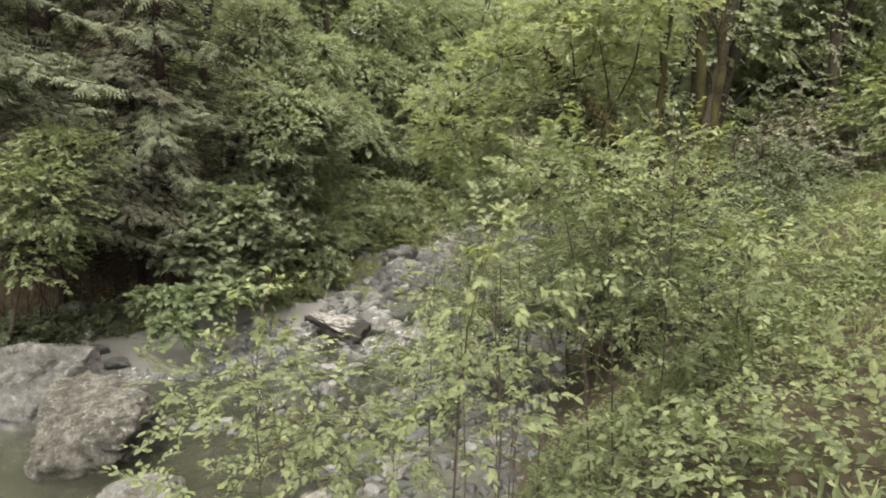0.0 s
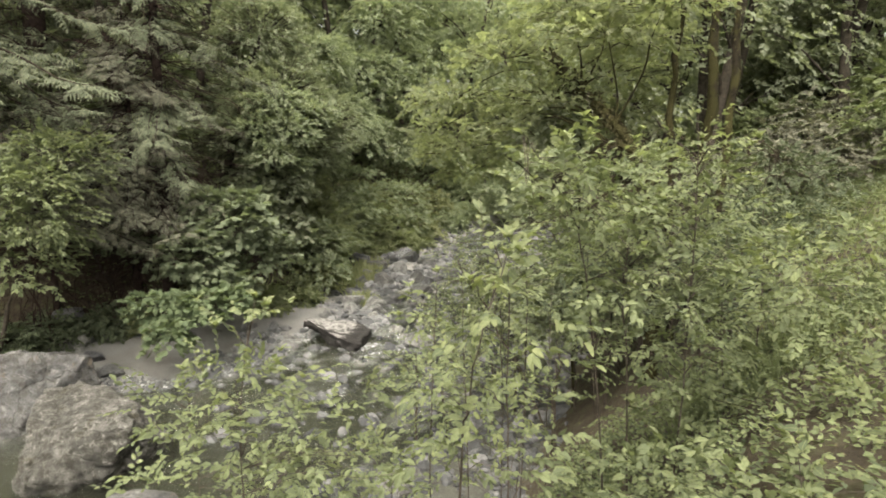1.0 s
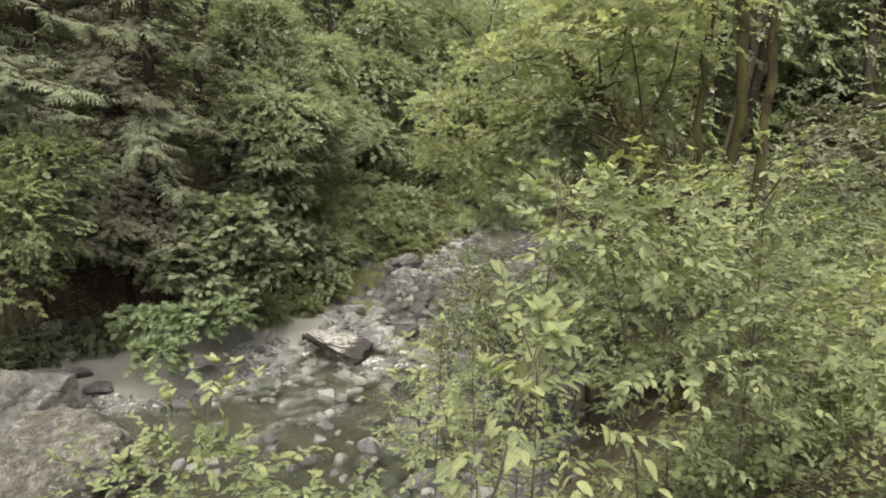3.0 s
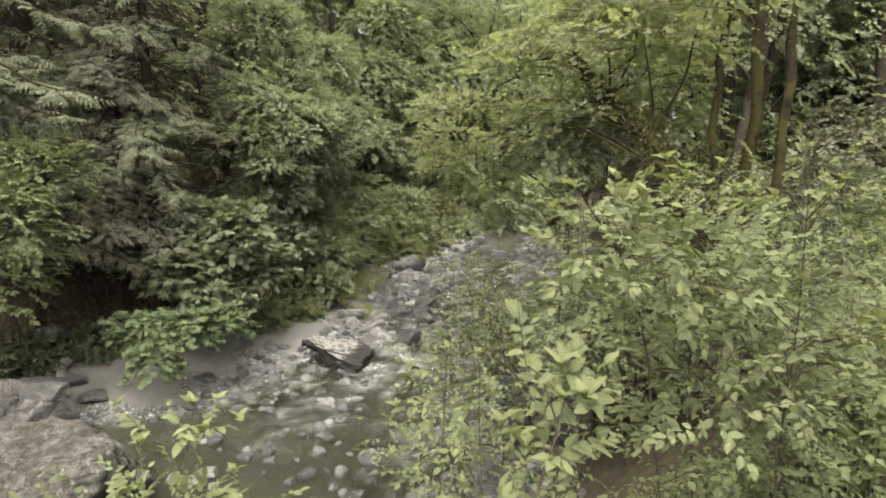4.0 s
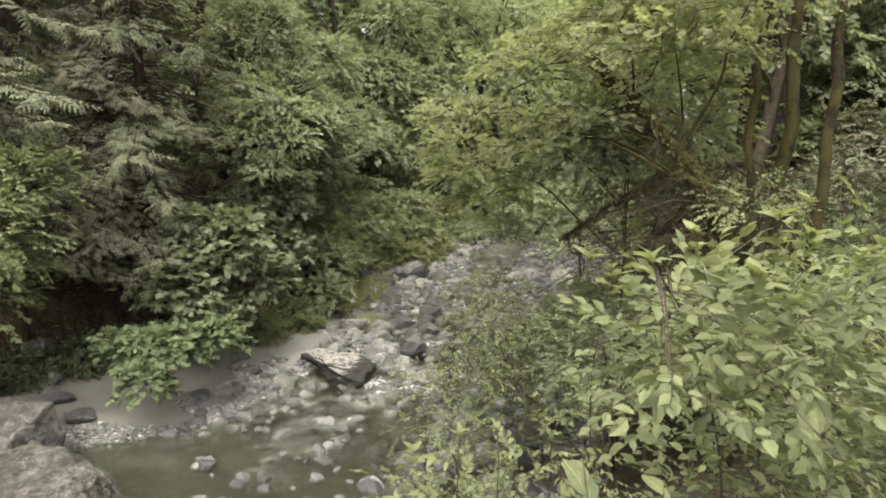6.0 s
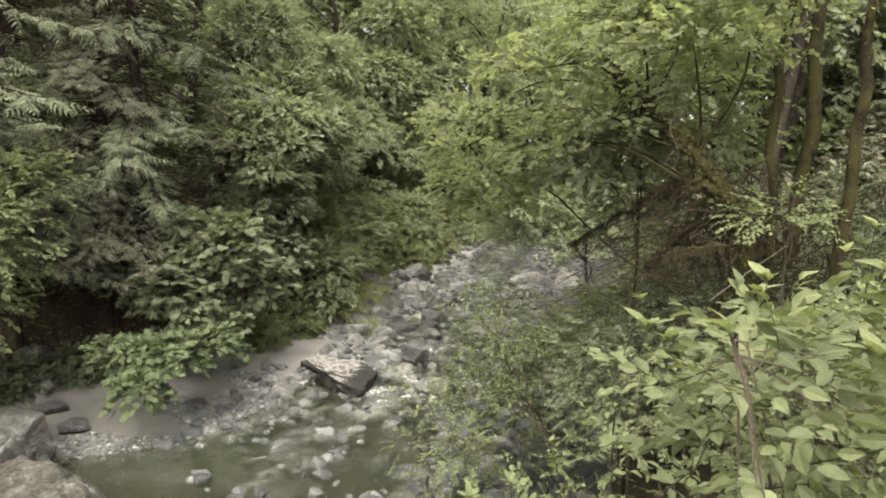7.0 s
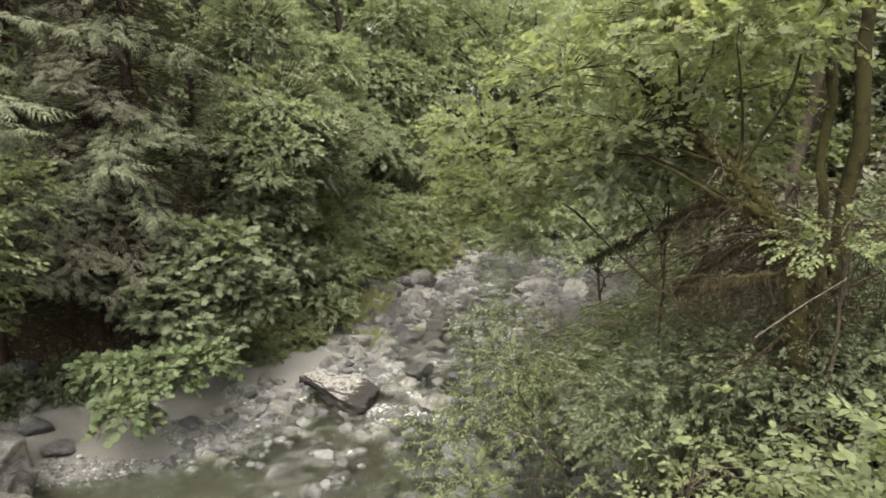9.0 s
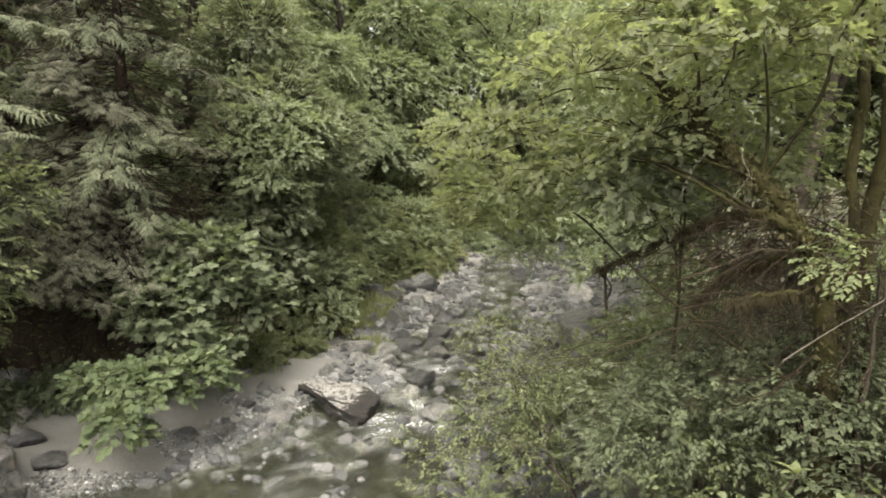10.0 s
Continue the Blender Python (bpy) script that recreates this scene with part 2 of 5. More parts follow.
def water_material():
    m, t, b = material("shallow_creek_water", 0.06, 0.5)
    b.inputs["Base Color"].default_value = (0.76, 0.81, 0.67, 1)
    b.inputs["Transmission Weight"].default_value = 1.0
    b.inputs["IOR"].default_value = 1.33
    at = t.nodes.new("ShaderNodeAttribute")
    at.attribute_name = "foam"
    k = node(t, "ShaderNodeMath")
    k.operation = "MULTIPLY"
    t.links.new(at.outputs["Fac"], k.inputs[0])
    t.links.new(ramp(t, noise_tex(t, 13, 7, 0.75), [(0.46, (0, 0, 0)), (0.64, (0.85, 0.85, 0.85))]), k.inputs[1])
    froth = node(t, "ShaderNodeBsdfPrincipled", Roughness=0.7)
    froth.inputs["Base Color"].default_value = (0.5, 0.51, 0.505, 1)
    mx = t.nodes.new("ShaderNodeMixShader")
    t.links.new(k.outputs[0], mx.inputs[0])
    t.links.new(b.outputs[0], mx.inputs[1])
    t.links.new(froth.outputs[0], mx.inputs[2])
    t.links.new(mx.outputs[0], t.nodes["Material Output"].inputs["Surface"])
    bump(t, b, noise_tex(t, 4, 7, 0.7), 1.0, 0.42)
    return m


WATER = water_material()

# ---- mesh helpers ----
rng = np.random.default_rng(7)


def unit(v):
    return v / np.maximum(np.linalg.norm(v, axis=-1, keepdims=True), 1e-9)


def mesh(name, V, F, mat, smooth=False):
    """A mesh from arrays of points and of triangles."""
    V, F = np.asarray(V, np.float32), np.asarray(F, np.int32)
    me = bpy.data.meshes.new(name)
    me.vertices.add(len(V))
    me.vertices.foreach_set("co", V.ravel())
    n, k = F.shape
    me.loops.add(n * k)
    me.loops.foreach_set("vertex_index", F.ravel())
    me.polygons.add(n)
    me.polygons.foreach_set("loop_start", np.arange(0, n * k, k, dtype=np.int32))
    me.polygons.foreach_set("use_smooth", np.full(n, smooth))
    me.materials.append(mat)
    me.update(calc_edges=True)
    return me


def part(name, VF, mat, parent, label="", smooth=False, kind=""):
    ob = new(name, mesh(name, VF[0], VF[1], mat, smooth))
    ob.parent = parent
    return tagged(ob, label=label, kind=kind)


def joined(bits):
    bits = [b for b in bits if len(b[0])]
    Vs, Fs, n = [], [], 0
    for V, F in bits:
        Vs.append(V)
        Fs.append(np.asarray(F) + n)
        n += len(V)
    return np.concatenate(Vs), np.concatenate(Fs)


def tube(path, r0, r1, sides=6, wob=0.0):
    """A tapered, slightly knotty limb along a path."""
    P = np.asarray(path, float)
    n = len(P)
    T = unit(np.gradient(P, axis=0))
    ref = np.where(np.abs(T[:, 2:3]) > 0.9, [[1.0, 0, 0]], [[0, 0, 1.0]])
    A = unit(np.cross(T, ref))
    B = np.cross(T, A)
    r = np.linspace(r0, r1, n)[:, None] * (1 + wob * rng.normal(size=(n, 1)))
    ang = np.arange(sides) / sides * 2 * np.pi
    V = P[:, None] + r[:, None] * (np.cos(ang)[None, :, None] * A[:, None] + np.sin(ang)[None, :, None] * B[:, None]) * (1 + wob * rng.normal(size=(n, sides, 1)))
    F = []
    for i in range(n - 1):
        for j in range(sides):
            a, b = i * sides + j, i * sides + (j + 1) % sides
            F += [(a, b, b + sides), (a, b + sides, a + sides)]
    end = (n - 1) * sides
    F += [(end, end + j, end + j + 1) for j in range(1, sides - 1)]
    return V.reshape(-1, 3), np.array(F)


def curve(a, b, n=6, sag=0.0, wob=0.03):
    """A path from a to b that arches by sag and wanders a little."""
    a, b = np.asarray(a, float), np.asarray(b, float)
    s = np.linspace(0, 1, n)[:, None]
    P = a + (b - a) * s
    P[:, 2] += sag * np.sin(np.pi * s[:, 0])
    P[1:-1] += rng.normal(size=(n - 2, 3)) * wob * np.linalg.norm(b - a)
    return P


def through_points(pts, n=14, wob=0.0):
    """A smooth path through a few points."""
    P = np.asarray(pts, float)
    t = np.linspace(0, len(P) - 1, n)
    i = np.clip(t.astype(int), 0, len(P) - 2)
    f = (t - i)[:, None]
    p0, p1, p2, p3 = P[np.maximum(i - 1, 0)], P[i], P[i + 1], P[np.minimum(i + 2, len(P) - 1)]
    Q = 0.5 * (2 * p1 + (p2 - p0) * f + (2 * p0 - 5 * p1 + 4 * p2 - p3) * f ** 2 + (3 * p1 - p0 - 3 * p2 + p3) * f ** 3)
    return Q + rng.normal(size=Q.shape) * wob


# leaf shapes: x across, y along, z up; one unit long
def oval(width, fold=0.06, curl=0.12):
    V = [(0, 0, 0), (-0.34, 0.25, fold), (0.34, 0.25, fold), (0, 0.3, 0), (-0.42, 0.55, fold), (0.42, 0.55, fold), (0, 0.62, -curl * 0.3), (-0.2, 0.85, fold - curl), (0.2, 0.85, fold - curl), (0, 1, -curl * 1.4)]
    V = np.array(V) * (width, 1, 1)
    return V, np.array([(0, 3, 1), (0, 2, 3), (1, 3, 6), (1, 6, 4), (3, 2, 5), (3, 5, 6), (4, 6, 7), (6, 5, 8), (7, 6, 9), (6, 8, 9)])


def diamond(width, fold=0.08):
    return np.array([(0, 0, 0), (-0.5 * width, 0.45, fold), (0.5 * width, 0.45, fold), (0, 1, -0.08)]), np.array([(0, 3, 1), (0, 2, 3)])


def palmate():
    ring = [(0, 0.08), (0.22, 0.02), (0.5, 0.16), (0.3, 0.34), (0.56, 0.62), (0.22, 0.6), (0, 1.0), (-0.22, 0.6), (-0.56, 0.62), (-0.3, 0.34), (-0.5, 0.16), (-0.22, 0.02)]
    V = [(0, 0.3, 0.0)] + [(x, y, 0.05 * abs(x) - 0.12 * max(0, y - 0.5)) for x, y in ring]
    return np.array(V), np.array([(0, 1 + (i + 1) % 12, 1 + i) for i in range(12)])


def frond(n=6):
    """A flat drooping conifer spray: narrow fingers on both sides of a rib."""
    V, F = [], []
    for i in range(n):
        y = 0.08 + 0.84 * i / (n - 1)
        w = 0.34 * (1 - 0.75 * (i / (n - 1)) ** 1.5) * (0.75 + 0.25 * (i > 1))
        for s in (-1, 1):
            k = len(V)
            V += [(0, y - 0.02, 0), (0, y + 0.02, 0), (s * w, y + 0.2, -0.16 * w / 0.34 - 0.05 * (i % 2)), (s * w * 0.55, y + 0.03, -0.03)]
            F += [(k, k + 3, k + 1), (k + 1, k + 3, k + 2)]
    k = len(V)
    V += [(-0.02, 0, 0), (0.02, 0, 0), (0, 1.08, -0.1)]
    F += [(k, k + 1, k + 2)]
    return np.array(V), np.array(F)


def lobed():
    ring = [(0, 0), (0.46, 0.16), (0.27, 0.4), (0.5, 0.7), (0, 1.0), (-0.5, 0.7), (-0.27, 0.4), (-0.46, 0.16)]
    V = [(0, 0.35, 0.0)] + [(x, y, 0.1 * abs(x) - 0.16 * max(0, y - 0.4)) for x, y in ring]
    return np.array(V), np.array([(0, 1 + (i + 1) % 8, 1 + i) for i in range(8)])


def fine_leaf(width=0.52):
    """A pointed oval leaf with a toothed edge, a folded midrib and a drooping tip."""
    V, F = [], []
    n = 6
    for i in range(n + 1):
        s = i / n
        w = width * 0.5 * math.sin(math.pi * s ** 0.85) ** 0.8 * (1 + 0.07 * (i % 2)) if 0 < i < n else 0.0
        droop = 0.05 * math.sin(5 * s) - 0.26 * s ** 2
        V += [(-w, s, 0.22 * w + droop + 0.015 * (i % 2)), (0, s, droop), (w, s, 0.22 * w + droop - 0.015 * (i % 2))]
    for i in range(n):
        a = 3 * i
        F += [(a, a + 1, a + 4), (a, a + 4, a + 3), (a + 1, a + 2, a + 5), (a + 1, a + 5, a + 4)]
    return np.array(V), np.array(F)


STRAND = diamond(0.16, 0.03)
OVAL, NARROW, DIAMOND, PALM, LOBED, FROND, COARSE = oval(0.66), oval(0.42), diamond(0.62), palmate(), lobed(), frond(), frond(5)


def scatter(shape, pos, along, up, size):
    """One mesh of many leaves: each at pos, pointing along, its face towards up."""
    T, F = shape
    y = unit(along)
    x = unit(np.cross(y, up))
    z = np.cross(x, y)
    V = pos[:, None] + size[:, None, None] * (T[None, :, 0:1] * x[:, None] + T[None, :, 1:2] * y[:, None] + T[None, :, 2:3] * z[:, None])
    n, k = len(pos), len(T)
    return V.reshape(-1, 3), (F[None] + (np.arange(n) * k)[:, None, None]).reshape(-1, 3)


def leaf_frames(P, A, U, length, count, size, droop=0.2, spread=0.95):
    """Leaves set alternately along short twigs that start at P and point along A; U is each twig's upper side."""
    n = len(P)
    A, B = unit(A), unit(np.cross(U, unit(A)))
    U = np.cross(A, B)
    s = (np.arange(count) + 0.7) / count
    side = np.where(np.arange(count) % 2, 1.0, -1.0)
    L = (length * rng.uniform(0.7, 1.3, n))[:, None, None]
    pos = P[:, None] + A[:, None] * L * s[None, :, None]
    pos[..., 2] -= droop * L[..., 0] * s[None] ** 2
    th = spread * (1 - 0.75 * s ** 2)[None, :, None] * rng.uniform(0.6, 1.3, (n, count, 1))
    d = A[:, None] * np.cos(th) + B[:, None] * side[None, :, None] * np.sin(th)
    d = d + rng.normal(size=d.shape) * 0.18
    d[..., 2] -= droop * 1.2
    up = U[:, None] + rng.normal(size=d.shape) * 0.42
    sz = size * rng.uniform(0.6, 1.25, n * count)
    return pos.reshape(-1, 3), d.reshape(-1, 3), up.reshape(-1, 3), sz


def sprays(shape, *how, **more):
    return scatter(shape, *leaf_frames(*how, **more))


def lumps(u, seed):
    f = np.zeros(len(u))
    r = np.random.default_rng(seed)
    for k in (2.2, 4.1, 7.3):
        w = r.normal(size=3) * k
        f += np.sin(u @ w + r.uniform(0, 6.28)) / k * 1.6
    return f


def crown(blobs, n, seed, shell=0.55, low=-0.55):
    """Places and ways for n twigs in the outer part of uneven rounded clumps (centre, three radii)."""
    C = np.array([b[0] for b in blobs], float)
    R = np.array([b[1] if hasattr(b[1], "__len__") else (b[1],) * 3 for b in blobs], float)
    w = (R[:, 0] * R[:, 1] * R[:, 2]) ** (2 / 3)
    which = rng.choice(len(blobs), n, p=w / w.sum())
    u = unit(rng.normal(size=(n, 3)))
    u[:, 2] = np.where(u[:, 2] < low, -u[:, 2], u[:, 2])
    r = (shell + (1 - shell) * rng.uniform(0, 1, n) ** 0.6) * (1 + 0.28 * lumps(u + which[:, None] * 0.7, seed))
    return C[which] + u * R[which] * r[:, None], u, which


def plant(name, base, blobs, n, shape, leaf, mat, bark, count=9, length=0.3, seed=1, trunk=(0.1, 0.03), droop=0.2,
          label="", category="shrub", group="", limbs=5, shell=0.5, flat=0.75, twigs=0.3, trunk_path=None, low=-0.55):
    """A tree or shrub: tapered trunk, limbs into each clump, fine twigs, and leaves on the twigs."""
    root = tagged(new(name), label=label, category=category, group=group)
    base = np.asarray(base, float)
    root.location = base
    C = [np.asarray(b[0], float) for b in blobs]
    top = max(C, key=lambda c: c[2])
    path = through_points(trunk_path, 16, 0.01) if trunk_path is not None else through_points([base - (0, 0, 0.3), base * 0.6 + top * 0.4 + (0, 0, 0.0), base * 0.25 + top * 0.75, top], 12, 0.03)
    part("trunk", [tube(path - base, trunk[0], trunk[1], 9, 0.05)][0], bark, root, smooth=True)
    for c in C:
        low_part = path[path[:, 2] < c[2] - 0.1]
        start = low_part[np.argmin(np.linalg.norm(low_part - (c - (0, 0, 0.18 * np.linalg.norm(c - base))), axis=1))] if len(low_part) else path[0]
        if np.linalg.norm(c - start) > 0.25:
            part("limb", tube(through_points(curve(start, c, 4, 0.1 * np.linalg.norm(c - start), 0.05), 10) - base, trunk[1] * 0.8 + 0.006, trunk[1] * 0.25 + 0.003, 6, 0.05), bark, root, smooth=True)
    P, u, which = crown(blobs, n, seed, shell, low)
    A = u * (1, 1, 0.45) + rng.normal(size=u.shape) * 0.3
    A[:, 2] -= droop * 0.6
    U = np.array([0, 0, 1.0]) * flat + u * (1 - flat) + rng.normal(size=u.shape) * 0.17
    A = unit(A)
    bits = []
    Cs = np.array(C)
    for i in rng.choice(n, max(2, int(n * twigs)), replace=False):
        q = P[i] + A[i] * length
        bits.append(tube(np.array([P[i] + (Cs[which[i]] - P[i]) * 0.35, P[i] + (0, 0, 0.02), q - (0, 0, droop * length)]) - base, 0.004 + trunk[1] * 0.12, 0.0025, 3))
    if bits:
        part("twig", joined(bits), bark, root, kind="stuff")
    part("foliage", [sprays(shape, P - base, A, U, length, count, leaf, droop)][0], mat, root, kind="stuff")
    return root


# ---- the lie of the land ----
def line(y, pts):
    return np.interp(y, [p[0] for p in pts], [p[1] for p in pts])


LEFT_SHORE = [(0, -13), (12.5, -13), (13.6, -9), (14.4, -6.5), (15.3, -5.1), (17, -4.3), (18.5, -3.8), (19.2, -2.0), (20.7, -1.9), (21.6, -3.0), (24, -2.3), (26, -0.9), (29, 0.1), (31, 0.5), (35, 0.6), (42, 2.6), (52, 6), (70, 16)]
RIGHT_SHORE = [(0, -4.4), (4, -3.2), (8, -1.9), (10, -1.2), (12, -0.1), (14, 1.0), (16, 2.2), (20, 2.0), (24, 1.6), (31, 2.9), (36, 3.6), (42, 5), (52, 9), (70, 19)]
LEFT_FOOT = [(0, -17), (12, -14), (15, -10.8), (17.6, -9.3), (20.3, -6.5), (22, -5.0), (25, -4.2), (29, -3.7), (34, -2.7), (40, -0.8), (52, 3), (70, 12)]
RIGHT_FOOT = [(0, -2.6), (4, -1.4), (8, 0.7), (12, 2.1), (16, 3.4), (20, 5.0), (24, 6.8), (31, 8), (40, 9), (52, 13), (70, 23)]


def water_level(y):
    return 0.03 * (np.clip(y, -20, 60) - 14)


def bumps(x, y):
    return 0.5 * np.sin(1.3 * x + 0.7 * y) * np.sin(0.9 * y - 0.4 * x + 1) + 0.3 * np.sin(2.9 * x - 1.7 * y + 2) * np.sin(2.3 * y + 0.8) + 0.18 * np.sin(5.7 * x + 3.1 * y) * np.sin(6.1 * y - 2.2 * x)


def land(x, y):
    x, y = np.asarray(x, float), np.asarray(y, float)
    ls, rs, lf, rf = (line(y, p) for p in (LEFT_SHORE, RIGHT_SHORE, LEFT_FOOT, RIGHT_FOOT))
    w = water_level(y)
    into = np.minimum(x - ls, rs - x)
    bed = w - 0.42 * np.clip(into / 1.5, 0, 1) ** 0.7 + 0.05 * bumps(x * 1.4, y * 1.4)
    shore_l = w + 0.09 * np.clip(ls - x, 0, 30) + 0.05 * bumps(x, y)
    shore_r = w + 0.16 * np.clip(x - rs, 0, 30) + 0.05 * bumps(x, y)
    dl, dr = np.clip(lf - x, 0, 500), np.clip(x - rf, 0, 500)
    bank_l = 0.95 * np.minimum(dl, 4) + 0.6 * np.clip(dl - 4, 0, 8) + 0.5 * np.clip(dl - 12, 0, 40) + 0.3 * bumps(x * 0.7, y * 0.7) * np.clip(dl, 0, 1)
    bank_r = 0.85 * np.minimum(dr, 3.4) + 0.13 * np.clip(dr - 3.4, 0, 60) + 0.15 * bumps(x * 0.8, y * 0.8) * np.clip(dr, 0, 1)
    h = np.where(into > 0, bed, np.where(x < (ls + rs) / 2, shore_l + bank_l, shore_r + bank_r))
    return h + 0.03 * np.clip(y - 60, 0, 90)


def axis(lo, hi, step, far_lo, far_hi):
    near = np.arange(lo, hi + step / 2, step)
    out = np.geomspace(step, far_hi - hi, 26)
    back = np.geomspace(step, lo - far_lo, 26)
    return np.concatenate([(lo - back)[::-1], near, hi + out])


gx, gy = axis(-14, 11, 0.21, -420, 420), axis(-3, 46, 0.25, -300, 650)
X, Y = np.meshgrid(gx, gy)
Z = land(X, Y)
idx = np.arange(X.size).reshape(X.shape)
quads = np.stack([idx[:-1, :-1], idx[:-1, 1:], idx[1:, 1:], idx[1:, :-1]], -1).reshape(-1, 4)
gm = mesh("ground", np.stack([X, Y, Z], -1).reshape(-1, 3), quads, SOIL, True)
sand = np.minimum(X - line(Y, LEFT_FOOT), line(Y, RIGHT_FOOT) - X)
gm.attributes.new("sand", "FLOAT", "POINT").data.foreach_set("value", np.clip(0.5 + sand * 0.8, 0, 1).astype(np.float32).ravel())
gm.attributes.new("wet", "FLOAT", "POINT").data.foreach_set("value", np.maximum(np.clip((water_level(Y) + 0.05 - Z) / 0.08, 0, 1), 0.8 * np.clip(X - (line(Y, LEFT_SHORE) + line(Y, RIGHT_SHORE)) / 2, 0, 1)).astype(np.float32).ravel())
ground = tagged(new("ground", gm), label="grey silt creek bed rising to brown forest soil banks", category="ground", kind="structure")

# ---- the creek ----
RAPIDS = [(-1.9, 17.55, 0.45), (-1.3, 17.5, 0.45), (-0.8, 17.2, 0.3), (-1.0, 20.6, 0.25), (2.0, 37.0, 0.4), (-1.15, 18.4, 0.3), (-2.4, 15.5, 0.14), (-0.7, 20.9, 0.3), (2.5, 38.4, 0.4), (-1.9, 16.9, 0.25), (1.2, 30.5, 0.3)]
wx, wy = np.arange(-14, 12, 0.1), np.arange(-6, 50, 0.1)
X, Y = np.meshgrid(wx, wy)
foam = np.zeros_like(X)
for px_, py_, r_ in RAPIDS:
    foam = np.maximum(foam, np.exp(-(((X - px_) / (r_ * 1.2)) ** 2 + ((Y - py_) / (r_ * 0.75)) ** 2)))
fast = np.clip((X + 6.5) / 2.5, 0, 1) * np.clip((Y - 10.5) / 3, 0, 1)
Z = water_level(Y) + (0.006 + 0.06 * fast + 0.07 * foam) * bumps(X * 3.1, Y * 2.3) + (0.006 + 0.024 * fast) * bumps(X * 6.3, Y * 5.2)
keep = (X > line(Y, LEFT_SHORE) - 0.6) & (X < line(Y, RIGHT_SHORE) + 0.6)
idx = np.arange(X.size).reshape(X.shape)
quads = np.stack([idx[:-1, :-1], idx[:-1, 1:], idx[1:, 1:], idx[1:, :-1]], -1)[keep[:-1, :-1]].reshape(-1, 4)
used, inv = np.unique(quads, return_inverse=True)
wm = mesh("water", np.stack([X, Y, Z], -1).reshape(-1, 3)[used], inv.reshape(-1, 4), WATER, True)
wm.attributes.new("foam", "FLOAT", "POINT").data.foreach_set("value", np.clip(foam + 0.3 * fast * np.clip((Y - 12.3) / 1.5, 0, 1) * np.clip(bumps(X * 1.4 + 3, Y * 3.2) * 2.5 - 0.3, 0, 1) + 0.05 * fast * (np.sin(X * 2.3 + Y * 1.1) * np.sin(Y * 3.7 - X) > 0.45), 0, 1).astype(np.float32).ravel()[used])
water = tagged(new("water", wm), label="clear shallow creek water rippling over stones", category="water", kind="structure")
water.visible_shadow = False

# ---- rocks ----
def rock_mesh(name, mat, seed, detail=3, rough=0.25, squash=(1, 1, 0.65), planes=6, cut=0.72):
    """A weathered stone: a ball cut by a few flat faces, then roughened."""
    bm = bmesh.new()
    bmesh.ops.create_icosphere(bm, subdivisions=detail, radius=1)
    r = random.Random(seed)
    cuts = [(Vector((r.gauss(0, 1), r.gauss(0, 1), r.gauss(0, 1))).normalized(), r.uniform(cut, 0.98)) for _ in range(planes)]
    off = Vector((seed * 3.1, seed * 1.7, seed))
    for v in bm.verts:
        for n_, d_ in cuts:
            k = v.co.dot(n_) - d_
            if k > 0:
                v.co -= n_ * k * 0.92
        crack = (1 - min(1, abs(noise.noise(v.co * 1.9 + off)) * 7)) ** 2
        v.co *= 1 + rough * (noise.noise(v.co * 1.4 + off) * 0.6 + noise.noise(v.co * 3.7 + off) * 0.3 + noise.noise(v.co * 9 + off) * 0.28 + noise.noise(v.co * 19 + off) * 0.18 - crack * 0.3)
        v.co = Vector((v.co.x * squash[0], v.co.y * squash[1], v.co.z * squash[2]))
    me = bpy.data.meshes.new(name)
    bm.to_mesh(me)
    bm.free()
    me.materials.append(mat)
    me.polygons.foreach_set("use_smooth", np.full(len(me.polygons), detail > 3))
    return me


def block_mesh(name, mat, seed, shape=0.45, rough=0.2, planes=7, cut=(0.85, 1.2), cuts=34, under=0.0):
    """A weathered block: a rounded cuboid with chipped corners, ledges and cracks."""
    bm = bmesh.new()
    bmesh.ops.create_cube(bm, size=2)
    bmesh.ops.subdivide_edges(bm, edges=bm.edges[:], cuts=cuts, use_grid_fill=True)
    r = random.Random(seed)
    chips = [(Vector((r.gauss(0, 1), r.gauss(0, 1), r.gauss(0.2, 1))).normalized(), r.uniform(*cut)) for _ in range(planes)]
    off = Vector((seed * 2.3, seed * 0.9, seed * 1.4))
    for v in bm.verts:
        ball = v.co.normalized() * 1.15
        v.co = v.co.lerp(ball, shape)
        for n_, d_ in chips:
            k = v.co.dot(n_) - d_
            if k > 0:
                v.co -= n_ * k * 0.95
        p = v.co
        crack = (1 - min(1, abs(noise.noise(p * 1.3 + off)) * 9)) ** 2 + 0.6 * (1 - min(1, abs(noise.noise(p * 3.1 - off)) * 9)) ** 2
        ledge = math.floor(3.2 * (p.z + 0.35 * noise.noise(p * 1.1 + off))) / 3.2 - p.z
        if under and p.z < -0.1:
            p = Vector((p.x * (1 + under * (p.z + 0.1)), p.y * (1 + under * (p.z + 0.1)), p.z))
        v.co = p * (1 + rough * (noise.noise(p * 1.2 + off) * 0.6 + noise.noise(p * 3.3 + off) * 0.3 + noise.noise(p * 8 + off) * 0.2 + noise.noise(p * 18 + off) * 0.12 - crack * 0.28 + 0.16 * ledge))
    me = bpy.data.meshes.new(name)
    bm.to_mesh(me)
    bm.free()
    me.materials.append(mat)
    me.polygons.foreach_set("use_smooth", np.full(len(me.polygons), True))
    return me


def rock(name, me, m, label, group="", category="rock"):
    ob = new(name, me)
    ob.matrix_basis = m
    return tagged(ob, label=label, category=category, group=group)


